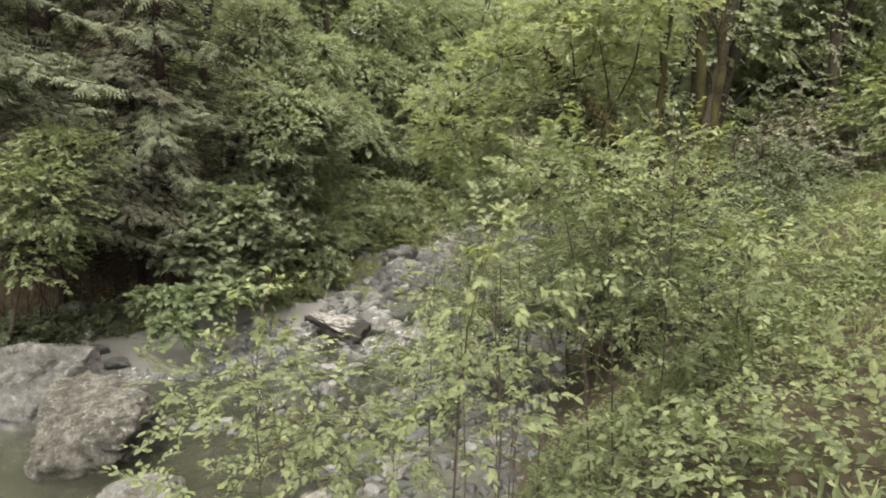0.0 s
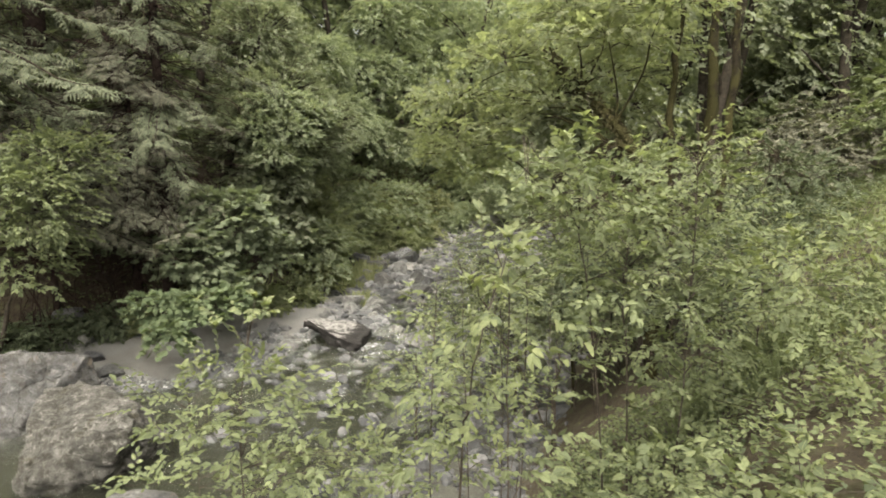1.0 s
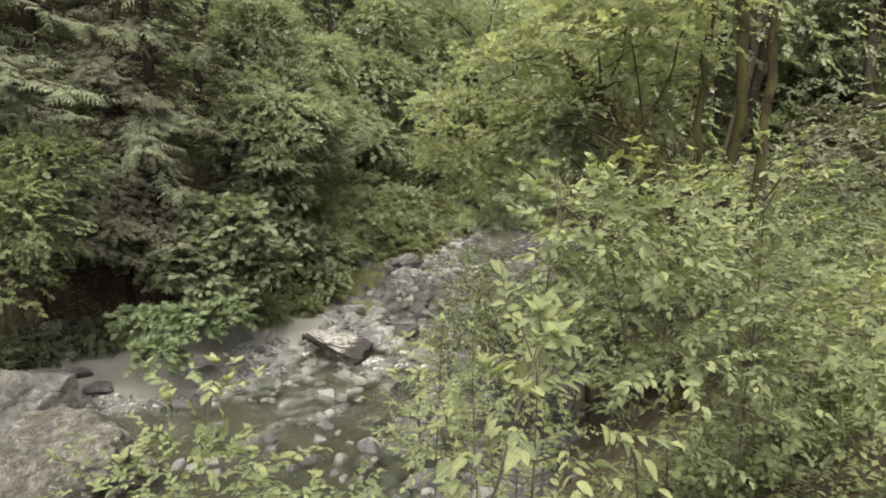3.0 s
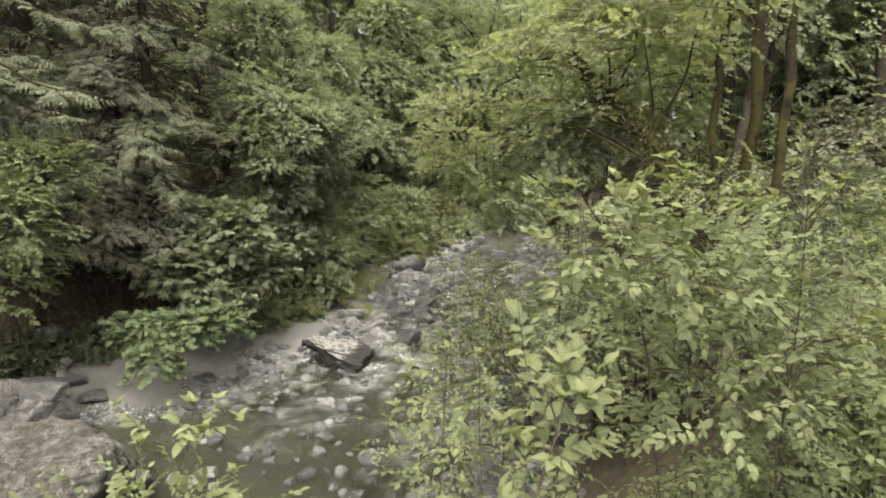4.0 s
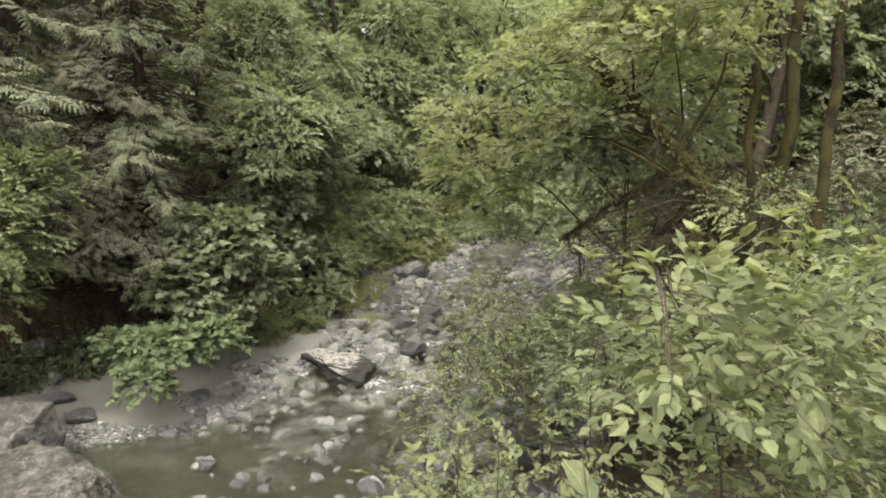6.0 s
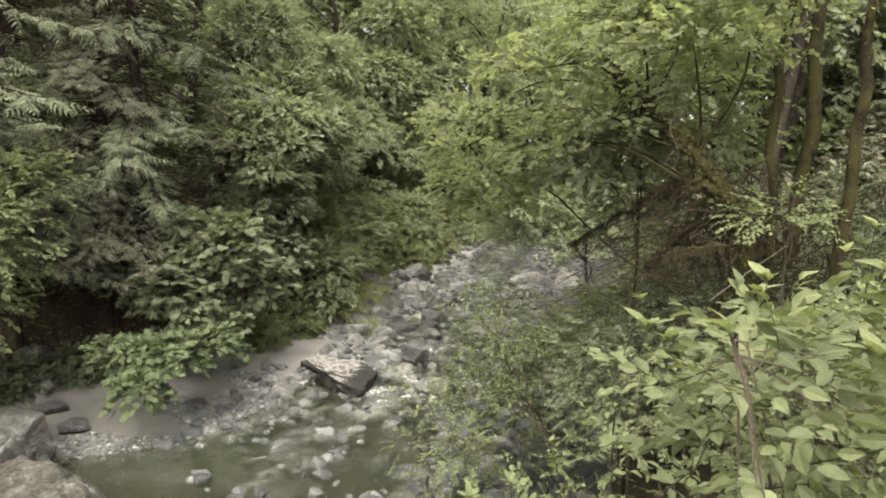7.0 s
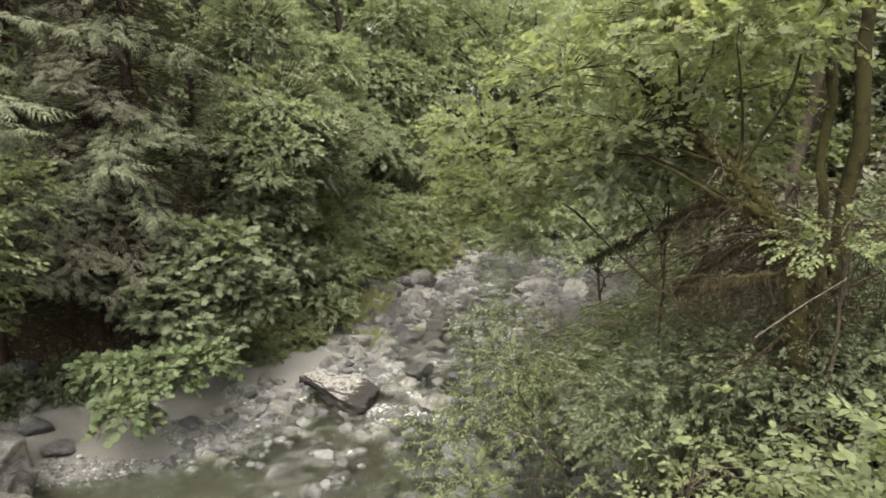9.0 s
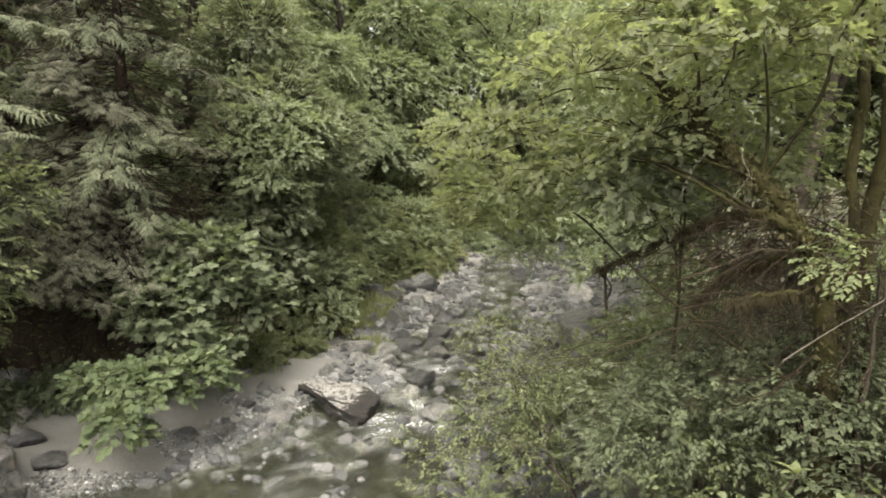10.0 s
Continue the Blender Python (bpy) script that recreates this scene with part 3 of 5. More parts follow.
def placed(x, y, z, rx=0, ry=0, rz=0, s=(1, 1, 1)):
    return pose(x, y, z, rx, ry, rz) @ Matrix.Diagonal((*s, 1))


rock("boulder", block_mesh("boulder", BOULDER, 5, 0.45, 0.22, 13, (0.72, 1.1), 44, 0.3), placed(-6.3, 11.3, 0.14, 0, 6, 24, (1.25, 1.1, 1.0)), "large lichen-spotted grey boulder with moss standing in the creek", category="boulder")
rock("boulder", block_mesh("slab_boulder", SLAB, 9, 0.35, 0.16, 13, (0.75, 1.15), 44), placed(-8.75, 13.2, 0.3, -10, 14, 28, (1.25, 1.15, 1.25)), "large pale grey cracked boulder leaning by the pool", category="boulder")
rock("rock", rock_mesh("low_boulder", SLAB, 23, 5, 0.25, (1, 1, 0.7), 6, 0.7), placed(-4.8, 9.4, -0.15, 0, 0, 40, (0.7, 0.55, 0.55)), "smooth grey rock in shallow water")


def wedge_rock():
    """A long slab: a thin tip at one end, broad and thick at the other, with a flat worn top and broken sides."""
    bm = bmesh.new()
    bmesh.ops.create_cube(bm, size=2)
    bmesh.ops.subdivide_edges(bm, edges=bm.edges[:], cuts=40, use_grid_fill=True)
    o = Vector((4.3, 1.1, 7.7))
    for v in bm.verts:
        p = v.co.copy()
        u = (p.x + 1) / 2
        half = 0.1 + 0.42 * min(1, u / 0.72) ** 0.85 * (1 if u < 0.72 else math.sqrt(max(0.12, 1 - ((u - 0.72) / 0.33) ** 2)))
        under = 0.5 - 0.5 * p.z
        thick = 0.17 + 0.44 * u ** 0.9
        x = 0.98 * p.x - 0.14 * under * (p.x > 0) * p.x + 0.1 * noise.noise(Vector((p.y * 1.7, p.z * 1.3, 3.1))) * u
        y = half * p.y * (1 - 0.16 * under) + 0.08 * math.sin(3.1 * u + 0.4)
        top = 0.1 * p.y * u - 0.05 * max(0, u - 0.72) * 3
        z = top - thick * under
        q = Vector((x, y, z))
        rough = 0.25 + 0.75 * min(1, under * 4 + max(0, u - 0.74) * 5)
        n_ = noise.noise(q * 2.6 + o) * 0.12 + noise.noise(q * 6 + o) * 0.07 + noise.noise(q * 15 + o) * 0.03
        q += Vector((p.x * 0.4, p.y, p.z)).normalized() * n_ * rough
        step = noise.noise(Vector((q.x * 1.4 - q.y * 2.2, q.y * 3.0, 5.0)) + o)
        q.z += (0.035 if step > 0.08 else 0.0) * (p.z > 0.9) - 0.012 * abs(noise.noise(q * 11)) * (p.z > 0.9)
        v.co = q
    me = bpy.data.meshes.new("wedge_rock")
    bm.to_mesh(me)
    bm.free()
    me.polygons.foreach_set("use_smooth", np.full(len(me.polygons), True))
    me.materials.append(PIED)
    return me


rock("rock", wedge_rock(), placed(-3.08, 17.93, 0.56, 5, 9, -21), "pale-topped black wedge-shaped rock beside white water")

def chipped_mesh(name, mat, seed, squash, cuts=6):
    """A broken stone with flat faces and hard edges."""
    me = block_mesh(name, mat, seed, 0.5, 0.16, 9, (0.55, 0.95), cuts)
    for v in me.vertices:
        v.co = (v.co.x * squash[0] * 0.95, v.co.y * squash[1] * 0.95, v.co.z * squash[2] * 0.95)
    me.polygons.foreach_set("use_smooth", np.full(len(me.polygons), False))
    return me


STONES = [chipped_mesh("stone", COBBLE, 30 + k, (1, 0.85, 0.6)) for k in range(10)]
WETS = [chipped_mesh("wet_stone", WETROCK, 60 + k, (1, 0.85, 0.65)) for k in range(5)]


def stone(x, y, r, wet=False, up=0.1, flat=1.0):
    z = max(float(land(x, y)), float(water_level(y)) - 0.6 * r) + up * r
    me = (WETS if wet else STONES)[int(rng.integers(5 if wet else 10))]
    rock("stone", me, placed(x, y, z, rng.uniform(-15, 15), rng.uniform(-15, 15), rng.uniform(0, 360), (r, r * rng.uniform(0.7, 1.1), r * flat * rng.uniform(0.75, 1.15))),
         "dark wet stone lying in the creek" if wet else "grey rounded stone on the creek bed", "creek stones", "stone")


for x, y, a, s in [(-3.75, 21.3, 20, (0.34, 0.3, 0.22)), (-3.35, 22.2, -15, (0.62, 0.45, 0.36)), (-2.45, 22.2, 30, (0.5, 0.42, 0.36)), (-4.05, 21.1, 40, (0.26, 0.3, 0.26)), (-3.9, 20.2, 70, (0.3, 0.5, 0.12)), (-0.72, 17.7, -20, (0.42, 0.36, 0.3)), (-3.3, 23.2, 15, (0.7, 0.6, 0.4))]:
    rock("stone", STONES[int(rng.integers(10))], placed(x, y, float(water_level(y)) + 0.12, rng.uniform(-8, 8), rng.uniform(-8, 8), a, s), "flat pale grey slab stone in the riffle", "riffle slabs", "stone")
for x, y, s in [(-1.8, 22.5, 0.4), (-1.05, 22.6, 0.45), (-0.85, 21.8, 0.35), (-1.0, 23.6, 0.45), (-1.35, 19.75, 0.46), (-0.85, 18.1, 0.34)]:
    rock("stone", WETS[int(rng.integers(4))], placed(x, y, float(water_level(y)) + 0.15, 10, -8, s * 900, (s, s * 0.85, s * 0.9)), "black wet rock in the riffle", "black riffle rocks", "stone")
for x, y, r, wet in [(-3.65, 15.25, 0.55, True), (-2.9, 14.3, 0.24, True), (-1.55, 14.3, 0.42, True), (-0.86, 13.85, 0.5, True), (-4.06, 16.75, 0.4, False), (-3.46, 16.4, 0.24, False), (-5.25, 16.05, 0.27, False), (-5.2, 16.6, 0.26, False), (-4.35, 16.0, 0.2, False), (-4.65, 17.35, 0.2, False), (1.55, 14.7, 0.5, True), (1.05, 13.7, 0.55, True), (-3.7, 19.9, 0.35, False), (-3.1, 21.0, 0.5, False),
                     (-2.4, 21.2, 0.45, False), (-1.6, 21.6, 0.5, True), (-1.0, 22.4, 0.4, True), (-1.45, 19.3, 0.42, False), (-0.75, 18.2, 0.35, True), (-2.3, 19.9, 0.3, False),
                     (-4.4, 17.5, 0.42, False), (-4.0, 17.1, 0.25, False), (-4.9, 17.0, 0.27, False), (-5.3, 16.9, 0.2, False), (-4.5, 18.2, 0.2, False), (-4.8, 18.7, 0.22, False),
                     (-4.95, 15.6, 0.22, False), (-4.6, 15.4, 0.16, False), (-9.5, 16.3, 0.5, False), (-10.2, 17.0, 0.45, False), (1.4, 14.5, 0.6, True), (0.5, 15.2, 0.4, True), (-5.1, 18.75, 0.27, False), (-5.1, 15.9, 0.2, False), (-4.4, 16.65, 0.24, False), (-3.85, 16.55, 0.25, False), (-5.2, 17.95, 0.19, True), (-4.4, 18.0, 0.22, False), (-6.6, 18.3, 0.2, False), (-5.8, 18.7, 0.26, False), (-9.6, 16.1, 0.28, False), (-9.0, 15.75, 0.32, False), (-9.2, 15.3, 0.27, False),
                     (4.2, 21.3, 0.5, True), (4.9, 21.0, 0.35, False), (3.4, 22.5, 0.55, False), (2.7, 16.6, 0.5, False), (1.9, 17.2, 0.4, True), (3.0, 29.5, 0.8, False), (4.2, 27.5, 0.7, False), (5.2, 25.5, 0.6, False), (2.4, 33.5, 0.7, True), (-0.8, 26.0, 0.5, True), (-1.6, 27.6, 0.5, False), (0.2, 28.0, 0.5, True), (-1.9, 30.5, 0.6, False), (-8.0, 15.0, 0.4, False), (-8.8, 15.5, 0.4, False), (-0.9, 13.0, 0.6, False), (-1.6, 12.4, 0.35, True), (1.1, 13.6, 0.55, True), (0.6, 12.6, 0.4, False), (-0.3, 11.6, 0.45, False), (-1.2, 10.6, 0.4, True), (-0.7, 10.0, 0.5, False), (-1.9, 9.4, 0.45, False), (-2.6, 10.2, 0.35, True), (0.2, 14.6, 0.5, True), (1.9, 15.4, 0.6, True)]:
    stone(x, y, r, wet)
# a bar of broken stones across the far end of the riffle, and a heap on its other side
for x, y, r, wet in [(-3.8, 27.6, 0.55, False), (-2.9, 27.2, 0.5, True), (-2.4, 29.1, 0.45, False), (-1.7, 29.4, 0.5, True), (-0.8, 28.7, 0.45, True), (-0.1, 28.4, 0.5, False), (0.4, 27.5, 0.48, True), (-1.9, 26.8, 0.6, False), (-1.1, 25.9, 0.5, True), (-2.4, 25.0, 0.48, True), (-3.2, 24.6, 0.45, True), (-0.7, 24.7, 0.38, True), (0.2, 30.4, 0.45, False), (-0.5, 26.4, 0.42, False), (-3.2, 25.9, 0.4, False), (-1.5, 24.2, 0.4, False), (-2.2, 23.7, 0.36, True),
                     (3.7, 23.2, 0.85, True), (3.1, 21.4, 0.48, False), (4.5, 24.7, 0.57, True), (5.2, 25.1, 0.58, True), (3.8, 26.4, 0.5, False), (4.8, 22.4, 0.42, False), (2.7, 22.5, 0.4, True), (4.0, 21.1, 0.47, True)]:
    stone(x, y, r, wet, 0.3)
made = 86
while made < 295:
    y = rng.choice([rng.uniform(13.8, 19), rng.uniform(19, 25), rng.uniform(24, 34)], p=[0.2, 0.5, 0.3])
    x = rng.uniform(line(y, LEFT_SHORE) - 0.6, line(y, RIGHT_SHORE) + (3.5 if y > 19 else 0.6))
    if y < 19 and x < -4.2 - rng.uniform(0, 1.2) or (abs(x + 3.1) < 1.3 and abs(y - 18) < 0.8) or (abs(x - 1.9) < 1.3 and abs(y - 31.5) < 1.6):
        continue
    stone(x, y, rng.choice([0.11, 0.16, 0.24, 0.36], p=[0.3, 0.3, 0.28, 0.12]) * rng.uniform(0.8, 1.25) * (1 + (y - 14) * 0.02), rng.uniform() < 0.42)
    made += 1


def cobbles(n, box, lo, hi, name, label, mat, where, rise=0.1):
    """Angular stones too many to count, one mesh, lying on the bed or the bar."""
    shapes = []
    for s in range(4):
        me = rock_mesh("cobble_shape", mat, 80 + s, 2, 0.35, (1, 0.8, 0.6), 11, 0.5)
        T = np.zeros(len(me.vertices) * 3)
        me.vertices.foreach_get("co", T)
        F = np.array([p.vertices[:] for p in me.polygons])
        bpy.data.meshes.remove(me)
        shapes.append((T.reshape(-1, 3), F))
    x, y = rng.uniform(box[0], box[1], n), rng.uniform(box[2], box[3], n)
    ok = where(x, y)
    x, y = x[ok], y[ok]
    bits = []
    for px_, py_ in zip(x, y):
        T, F = shapes[int(rng.integers(4))]
        r = lo + (hi - lo) * rng.uniform() ** 2
        a = rng.uniform(0, 6.28)
        R = np.array([[math.cos(a), -math.sin(a), 0], [math.sin(a), math.cos(a), 0], [0, 0, 1]])
        z = max(float(land(px_, py_)), float(water_level(py_)) - 0.5 * r)
        bits.append(((T * rng.uniform(0.75, 1.2, 3)) @ R.T * r + (px_, py_, z + rise * r), F))
    tagged(new(name, mesh(name, *joined(bits), mat)), label=label, category="stones", kind="stuff")


def gravel(n, box, lo, hi, name, label, mat, where):
    """Loose pebbles strewn over the ground, one mesh."""
    bm = bmesh.new()
    bmesh.ops.create_icosphere(bm, subdivisions=1, radius=1)
    T = np.array([v.co[:] for v in bm.verts])
    F = np.array([[v.index for v in f.verts] for f in bm.faces])
    bm.free()
    x, y = rng.uniform(box[0], box[1], n), rng.uniform(box[2], box[3], n)
    ok = where(x, y)
    x, y = x[ok], y[ok]
    n = len(x)
    r = rng.uniform(0, 1, n) ** 2.2 * (hi - lo) + lo
    V = T[None] * (r[:, None] * rng.uniform(0.6, 1.3, (n, 3)))[:, None] * (1 + 0.16 * rng.normal(size=(n, len(T), 1)))
    V[..., 2] *= 0.65
    V += np.stack([x, y, land(x, y) + 0.15 * r], -1)[:, None]
    tagged(new(name, mesh(name, V.reshape(-1, 3), (F[None] + (np.arange(n) * len(T))[:, None, None]).reshape(-1, 3), mat)), label=label, category="gravel", kind="stuff")


def pebble_material(name, tone):
    m, t, b = material(name, 0.7, 0.35)
    g = t.nodes.new("ShaderNodeNewGeometry")
    col = ramp(t, g.outputs["Random Per Island"], [(0, (0.03, 0.03, 0.031)), (0.35, (0.065, 0.065, 0.063)), (0.7, (0.11, 0.108, 0.102)), (0.92, (0.17, 0.165, 0.155)), (1, (0.26, 0.25, 0.235))])
    t.links.new(mixed(t, 1.0, mixed(t, ramp(t, noise_tex(t, 25, 5, 0.7), [(0.35, (0.5, 0.5, 0.5)), (0.6, (0, 0, 0))]), col, (0.03, 0.03, 0.028)), (tone * 0.97, tone, tone * 1.06), "MULTIPLY"), b.inputs["Base Color"])
    bump(t, b, noise_tex(t, 40, 5, 0.7), 0.6, 0.02)
    return m


PEBBLE = pebble_material("mixed_pebbles", 0.68)
DARKPEB = pebble_material("dark_damp_pebbles", 0.55)
BARPEB = pebble_material("grey_bar_cobbles", 0.46)
PALEPEB = pebble_material("pale_beach_pebbles", 0.85)
SHINGLE = pebble_material("bright_beach_shingle", 1.3)
cobbles(150, (1.5, 9, 20, 36), 0.2, 0.5, "bar_rocks", "large grey rocks on the gravel bar", BARPEB,
        lambda x, y: (x > line(y, RIGHT_SHORE)) & (x < line(y, RIGHT_FOOT)))
cobbles(700, (-5.5, 5, 19.5, 36), 0.08, 0.34, "riffle_stones", "grey stones crowding the riffle", PEBBLE,
        lambda x, y: (x > line(y, LEFT_SHORE) - 0.9) & (x < line(y, RIGHT_SHORE) + 0.8))
cobbles(480, (-6, 0.5, 14.6, 20.6), 0.06, 0.24, "bar_stones", "pale grey stones on the low bar by the bank", PALEPEB,
        lambda x, y: (x > line(y, LEFT_SHORE) - 1.1 - 0.12 * (y - 14)) & (x < line(y, LEFT_SHORE) + 0.9) & (np.hypot(x + 3.1, (y - 18.1) * 1.6) > 1.0))
cobbles(230, (-5, 2, 11.5, 20), 0.07, 0.28, "channel_stones", "stones breaking the surface of the channel", BARPEB,
        lambda x, y: (x > line(y, LEFT_SHORE) + 0.4) & (x < line(y, RIGHT_SHORE)) & (np.hypot(x + 3.1, (y - 18.1) * 1.6) > 1.0), 0.4)
cobbles(420, (-4, 4, 8, 18), 0.08, 0.32, "shore_stones", "dark grey stones along the near shore", DARKPEB,
        lambda x, y: (x > line(y, RIGHT_SHORE) - 1.4) & (x < line(y, RIGHT_FOOT) + 0.2))
gravel(24000, (-8, 0, 13, 22), 0.012, 0.06, "beach_gravel", "pale pebbles strewn along the water's edge", SHINGLE,
       lambda x, y: (x > line(y, LEFT_SHORE) - 1.3 + 0.8 * np.sin(y * 3 + x)) & (x < line(y, LEFT_SHORE) + 0.35 + 0.3 * np.sin(y * 4)))
gravel(5200, (-4, 10, 19, 42), 0.04, 0.2, "gravel_bar", "grey cobbles heaped on the gravel bar", BARPEB,
       lambda x, y: ((x > line(y, RIGHT_SHORE) - 0.6) & (x < line(y, RIGHT_FOOT) + 0.5)) | ((x > line(y, LEFT_SHORE) - 1.5) & (x < line(y, LEFT_SHORE) + 1.0)))
gravel(4200, (-7, 4, -5, 18), 0.03, 0.17, "shore_cobbles", "grey cobbles along the near shore", DARKPEB,
       lambda x, y: (x > line(y, RIGHT_SHORE) - 1.0) & (x < line(y, RIGHT_FOOT) + 0.4))
DROWNED = stone_material("drowned_brown_stone", (0.035, 0.033, 0.025), (0.065, 0.061, 0.048), (0.1, 0.095, 0.078), moss_at=0.8)
gravel(2600, (-12, 3, 6, 20), 0.03, 0.12, "creek_bed_gravel", "drowned brown-grey pebbles on the creek bed", DROWNED,
       lambda x, y: (x > line(y, LEFT_SHORE)) & (x < line(y, RIGHT_SHORE)))
cobbles(420, (-5, 0.6, 23, 30.5), 0.1, 0.34, "bar_edge_stones", "broken dark grey stones heaped across the bar", DARKPEB,
        lambda x, y: (x > line(y, LEFT_FOOT) - 0.2) & (x < line(y, LEFT_SHORE) + 0.4), 0.25)

# ---- plants of the far (left) bank ----
def conifer(name, base, height, reach, boughs, low, mat, label, facing=None, size=0.3, shape=FROND, gap=0.11, near=0.6, dead=160, spread=0.36):
    """A cedar or hemlock: straight trunk, tiers of boughs with side branchlets, each hung with flat sprays."""
    base = np.asarray(base, float)
    root = tagged(new(name), label=label, category="tree")
    root.location = base
    part("trunk", tube(through_points([(0, 0, -0.4), (0.05, 0, height * 0.5), (0, 0.05, height)], 14, 0.015), 0.018 * height, 0.02, 10, 0.04), RED_BARK, root, smooth=True)
    P, A, U = [], [], []
    for k in range(boughs):
        z = low + (height - low) * (k + rng.uniform()) / boughs
        a = k * 2.399 + rng.uniform(-0.3, 0.3)
        if facing is not None and rng.uniform() < near:
            a = facing + rng.normal() * 0.55
        ln = reach * (1 - 0.55 * ((z - low) / (height - low)) ** 1.5) * rng.uniform(0.6, 1.15)
        d = np.array([math.cos(a), math.sin(a), 0])
        side = np.array([-d[1], d[0], 0])
        s = np.linspace(0, 1, 10)
        path = d * (ln * s)[:, None]
        path[:, 2] = z + ln * (0.02 * s - 0.62 * s ** 2 + 0.3 * s ** 4)
        path[1:] += np.cumsum(rng.normal(size=(9, 3)), 0) * 0.008 * ln
        bough = part("bough", tube(path, 0.008 * ln + 0.005, 0.004, 5), RED_BARK, root, smooth=True)
        n = max(4, int(0.85 * ln / gap))
        for i in range(n):
            t = 0.15 + 0.85 * (i + rng.uniform()) / n
            j = min(int(t * 9), 8)
            q = path[j] + (path[j + 1] - path[j]) * (t * 9 - j)
            sd = 1 if i % 2 else -1
            w = ln * (spread * (1 - t) ** 0.8 + 0.06) * rng.uniform(0.6, 1.2)
            out = unit(d * rng.uniform(0.55, 1.0) + side * sd * 0.8)
            m_ = max(2, int(w / (0.42 * size)))
            f = (np.arange(m_) + rng.uniform(0.2, 1.0, m_)) / m_
            p = q + out * (w * f)[:, None]
            p[:, 2] -= 0.4 * w * f ** 2
            flip = np.where(np.arange(m_) % 2, 1.0, -1.0)[:, None]
            cross_ = np.array([-out[1], out[0], 0])
            along = out * 0.75 + cross_ * flip * rng.uniform(0.15, 0.8, (m_, 1)) + np.array([0, 0, -1.0]) * np.where(rng.uniform(size=(m_, 1)) < 0.25, rng.uniform(0.7, 1.6, (m_, 1)), rng.uniform(0.05, 0.5, (m_, 1)))
            P.append(p), A.append(along), U.append(np.array([0, 0, 1.0]) + d * 0.35 + rng.normal(size=(m_, 3)) * 0.2)
        if shape is FROND:
            Pb = np.concatenate(P)
            part("foliage", scatter(shape, Pb, np.concatenate(A), np.concatenate(U), size * rng.uniform(0.55, 1.3, len(Pb))), mat, bough, kind="stuff")
            P, A, U = [], [], []
    if shape is FROND:
        bits = []
        for k in range(dead):
            a, z = rng.uniform(0, 6.28), rng.uniform(low * 0.4, height * 0.85)
            q = np.array([0, 0, z])
            e = q + np.array([math.cos(a), math.sin(a), rng.uniform(-0.6, 0.1)]) * reach * rng.uniform(0.25, 0.8)
            bits.append(tube(curve(q, e, 6, 0.1, 0.04), 0.015, 0.005, 3))
        part("dead_twig", joined(bits), ROOT, root, "bare reddish inner twigs", kind="stuff")
    else:
        Pb = np.concatenate(P)
        part("foliage", scatter(shape, Pb, np.concatenate(A), np.concatenate(U), size * rng.uniform(0.6, 1.25, len(Pb))), mat, root, kind="stuff")
    return root


rng = np.random.default_rng(101)
conifer("cedar_tree", (-8.0, 18.4, land(-8.0, 18.4)), 13.0, 3.9, 22, 4.6, CEDAR, "tall cedar with drooping grey-green sprays on the bank", facing=-1.35, size=0.44, near=0.5, gap=0.13, spread=0.2, dead=420)
conifer("cedar_tree", (-12.0, 15.7, land(-12.0, 15.7)), 12.5, 5.4, 24, 4.6, CEDAR, "cedar with heavy drooping boughs above the pool", facing=-0.12, size=0.46, near=0.72, gap=0.12, spread=0.16, dead=420)
conifer("hemlock_tree", (-9.0, 18.7, land(-9.0, 18.7)), 8.0, 3.9, 36, 2.9, HEMLOCK, "hemlock with dull green sprays and bare inner twigs", facing=-1.05, size=0.32, near=0.7, spread=0.26)
conifer("hemlock_tree", (-10.4, 17.0, land(-10.4, 17.0)), 5.6, 3.3, 28, 2.8, HEMLOCK, "young hemlock spreading dull sprays over the hollow bank", facing=-0.8, size=0.32, near=0.7, spread=0.26)

rng = np.random.default_rng(102)
plant("maple_shrub", (-6.9, 19.2, land(-6.9, 19.2)), [((-6.0, 17.8, 3.5), (1.3, 1.1, 0.9)), ((-5.4, 18.4, 2.6), (1.0, 0.9, 0.8)), ((-6.6, 17.2, 2.6), (1.0, 0.9, 0.8)), ((-6.1, 17.2, 1.9), (0.9, 0.7, 0.5))],
      1750, PALM, 0.16, BERRY, TWIG, 4, 0.2, 5, (0.07, 0.025), label="leafy green maple shrub over the creek bank", droop=0.18, flat=0.93)
plant("maple_shrub", (-6.6, 21.4, land(-6.6, 21.4)), [((-5.9, 20.6, 4.0), (0.9, 0.8, 0.8)), ((-5.5, 20.9, 3.1), (0.9, 0.8, 0.7)), ((-5.1, 21.4, 4.4), (0.8, 0.8, 0.7))],
      620, PALM, 0.14, MAPLE, TWIG, 4, 0.2, 15, (0.06, 0.02), label="shaded green maple shrub at the foot of the slope", droop=0.18, flat=0.9)
plant("hazel_shrub", (-9.4, 18.3, land(-9.4, 18.3)), [((-8.9, 17.3, 3.0), (0.75, 0.6, 0.5)), ((-8.3, 17.6, 2.7), (0.6, 0.55, 0.5)), ((-9.6, 17.0, 3.3), (0.7, 0.6, 0.5))],
      330, PALM, 0.12, BERRY, TWIG, 4, 0.2, 16, (0.04, 0.015), label="small shaded shrub above the hollow bank", droop=0.2, flat=0.85)
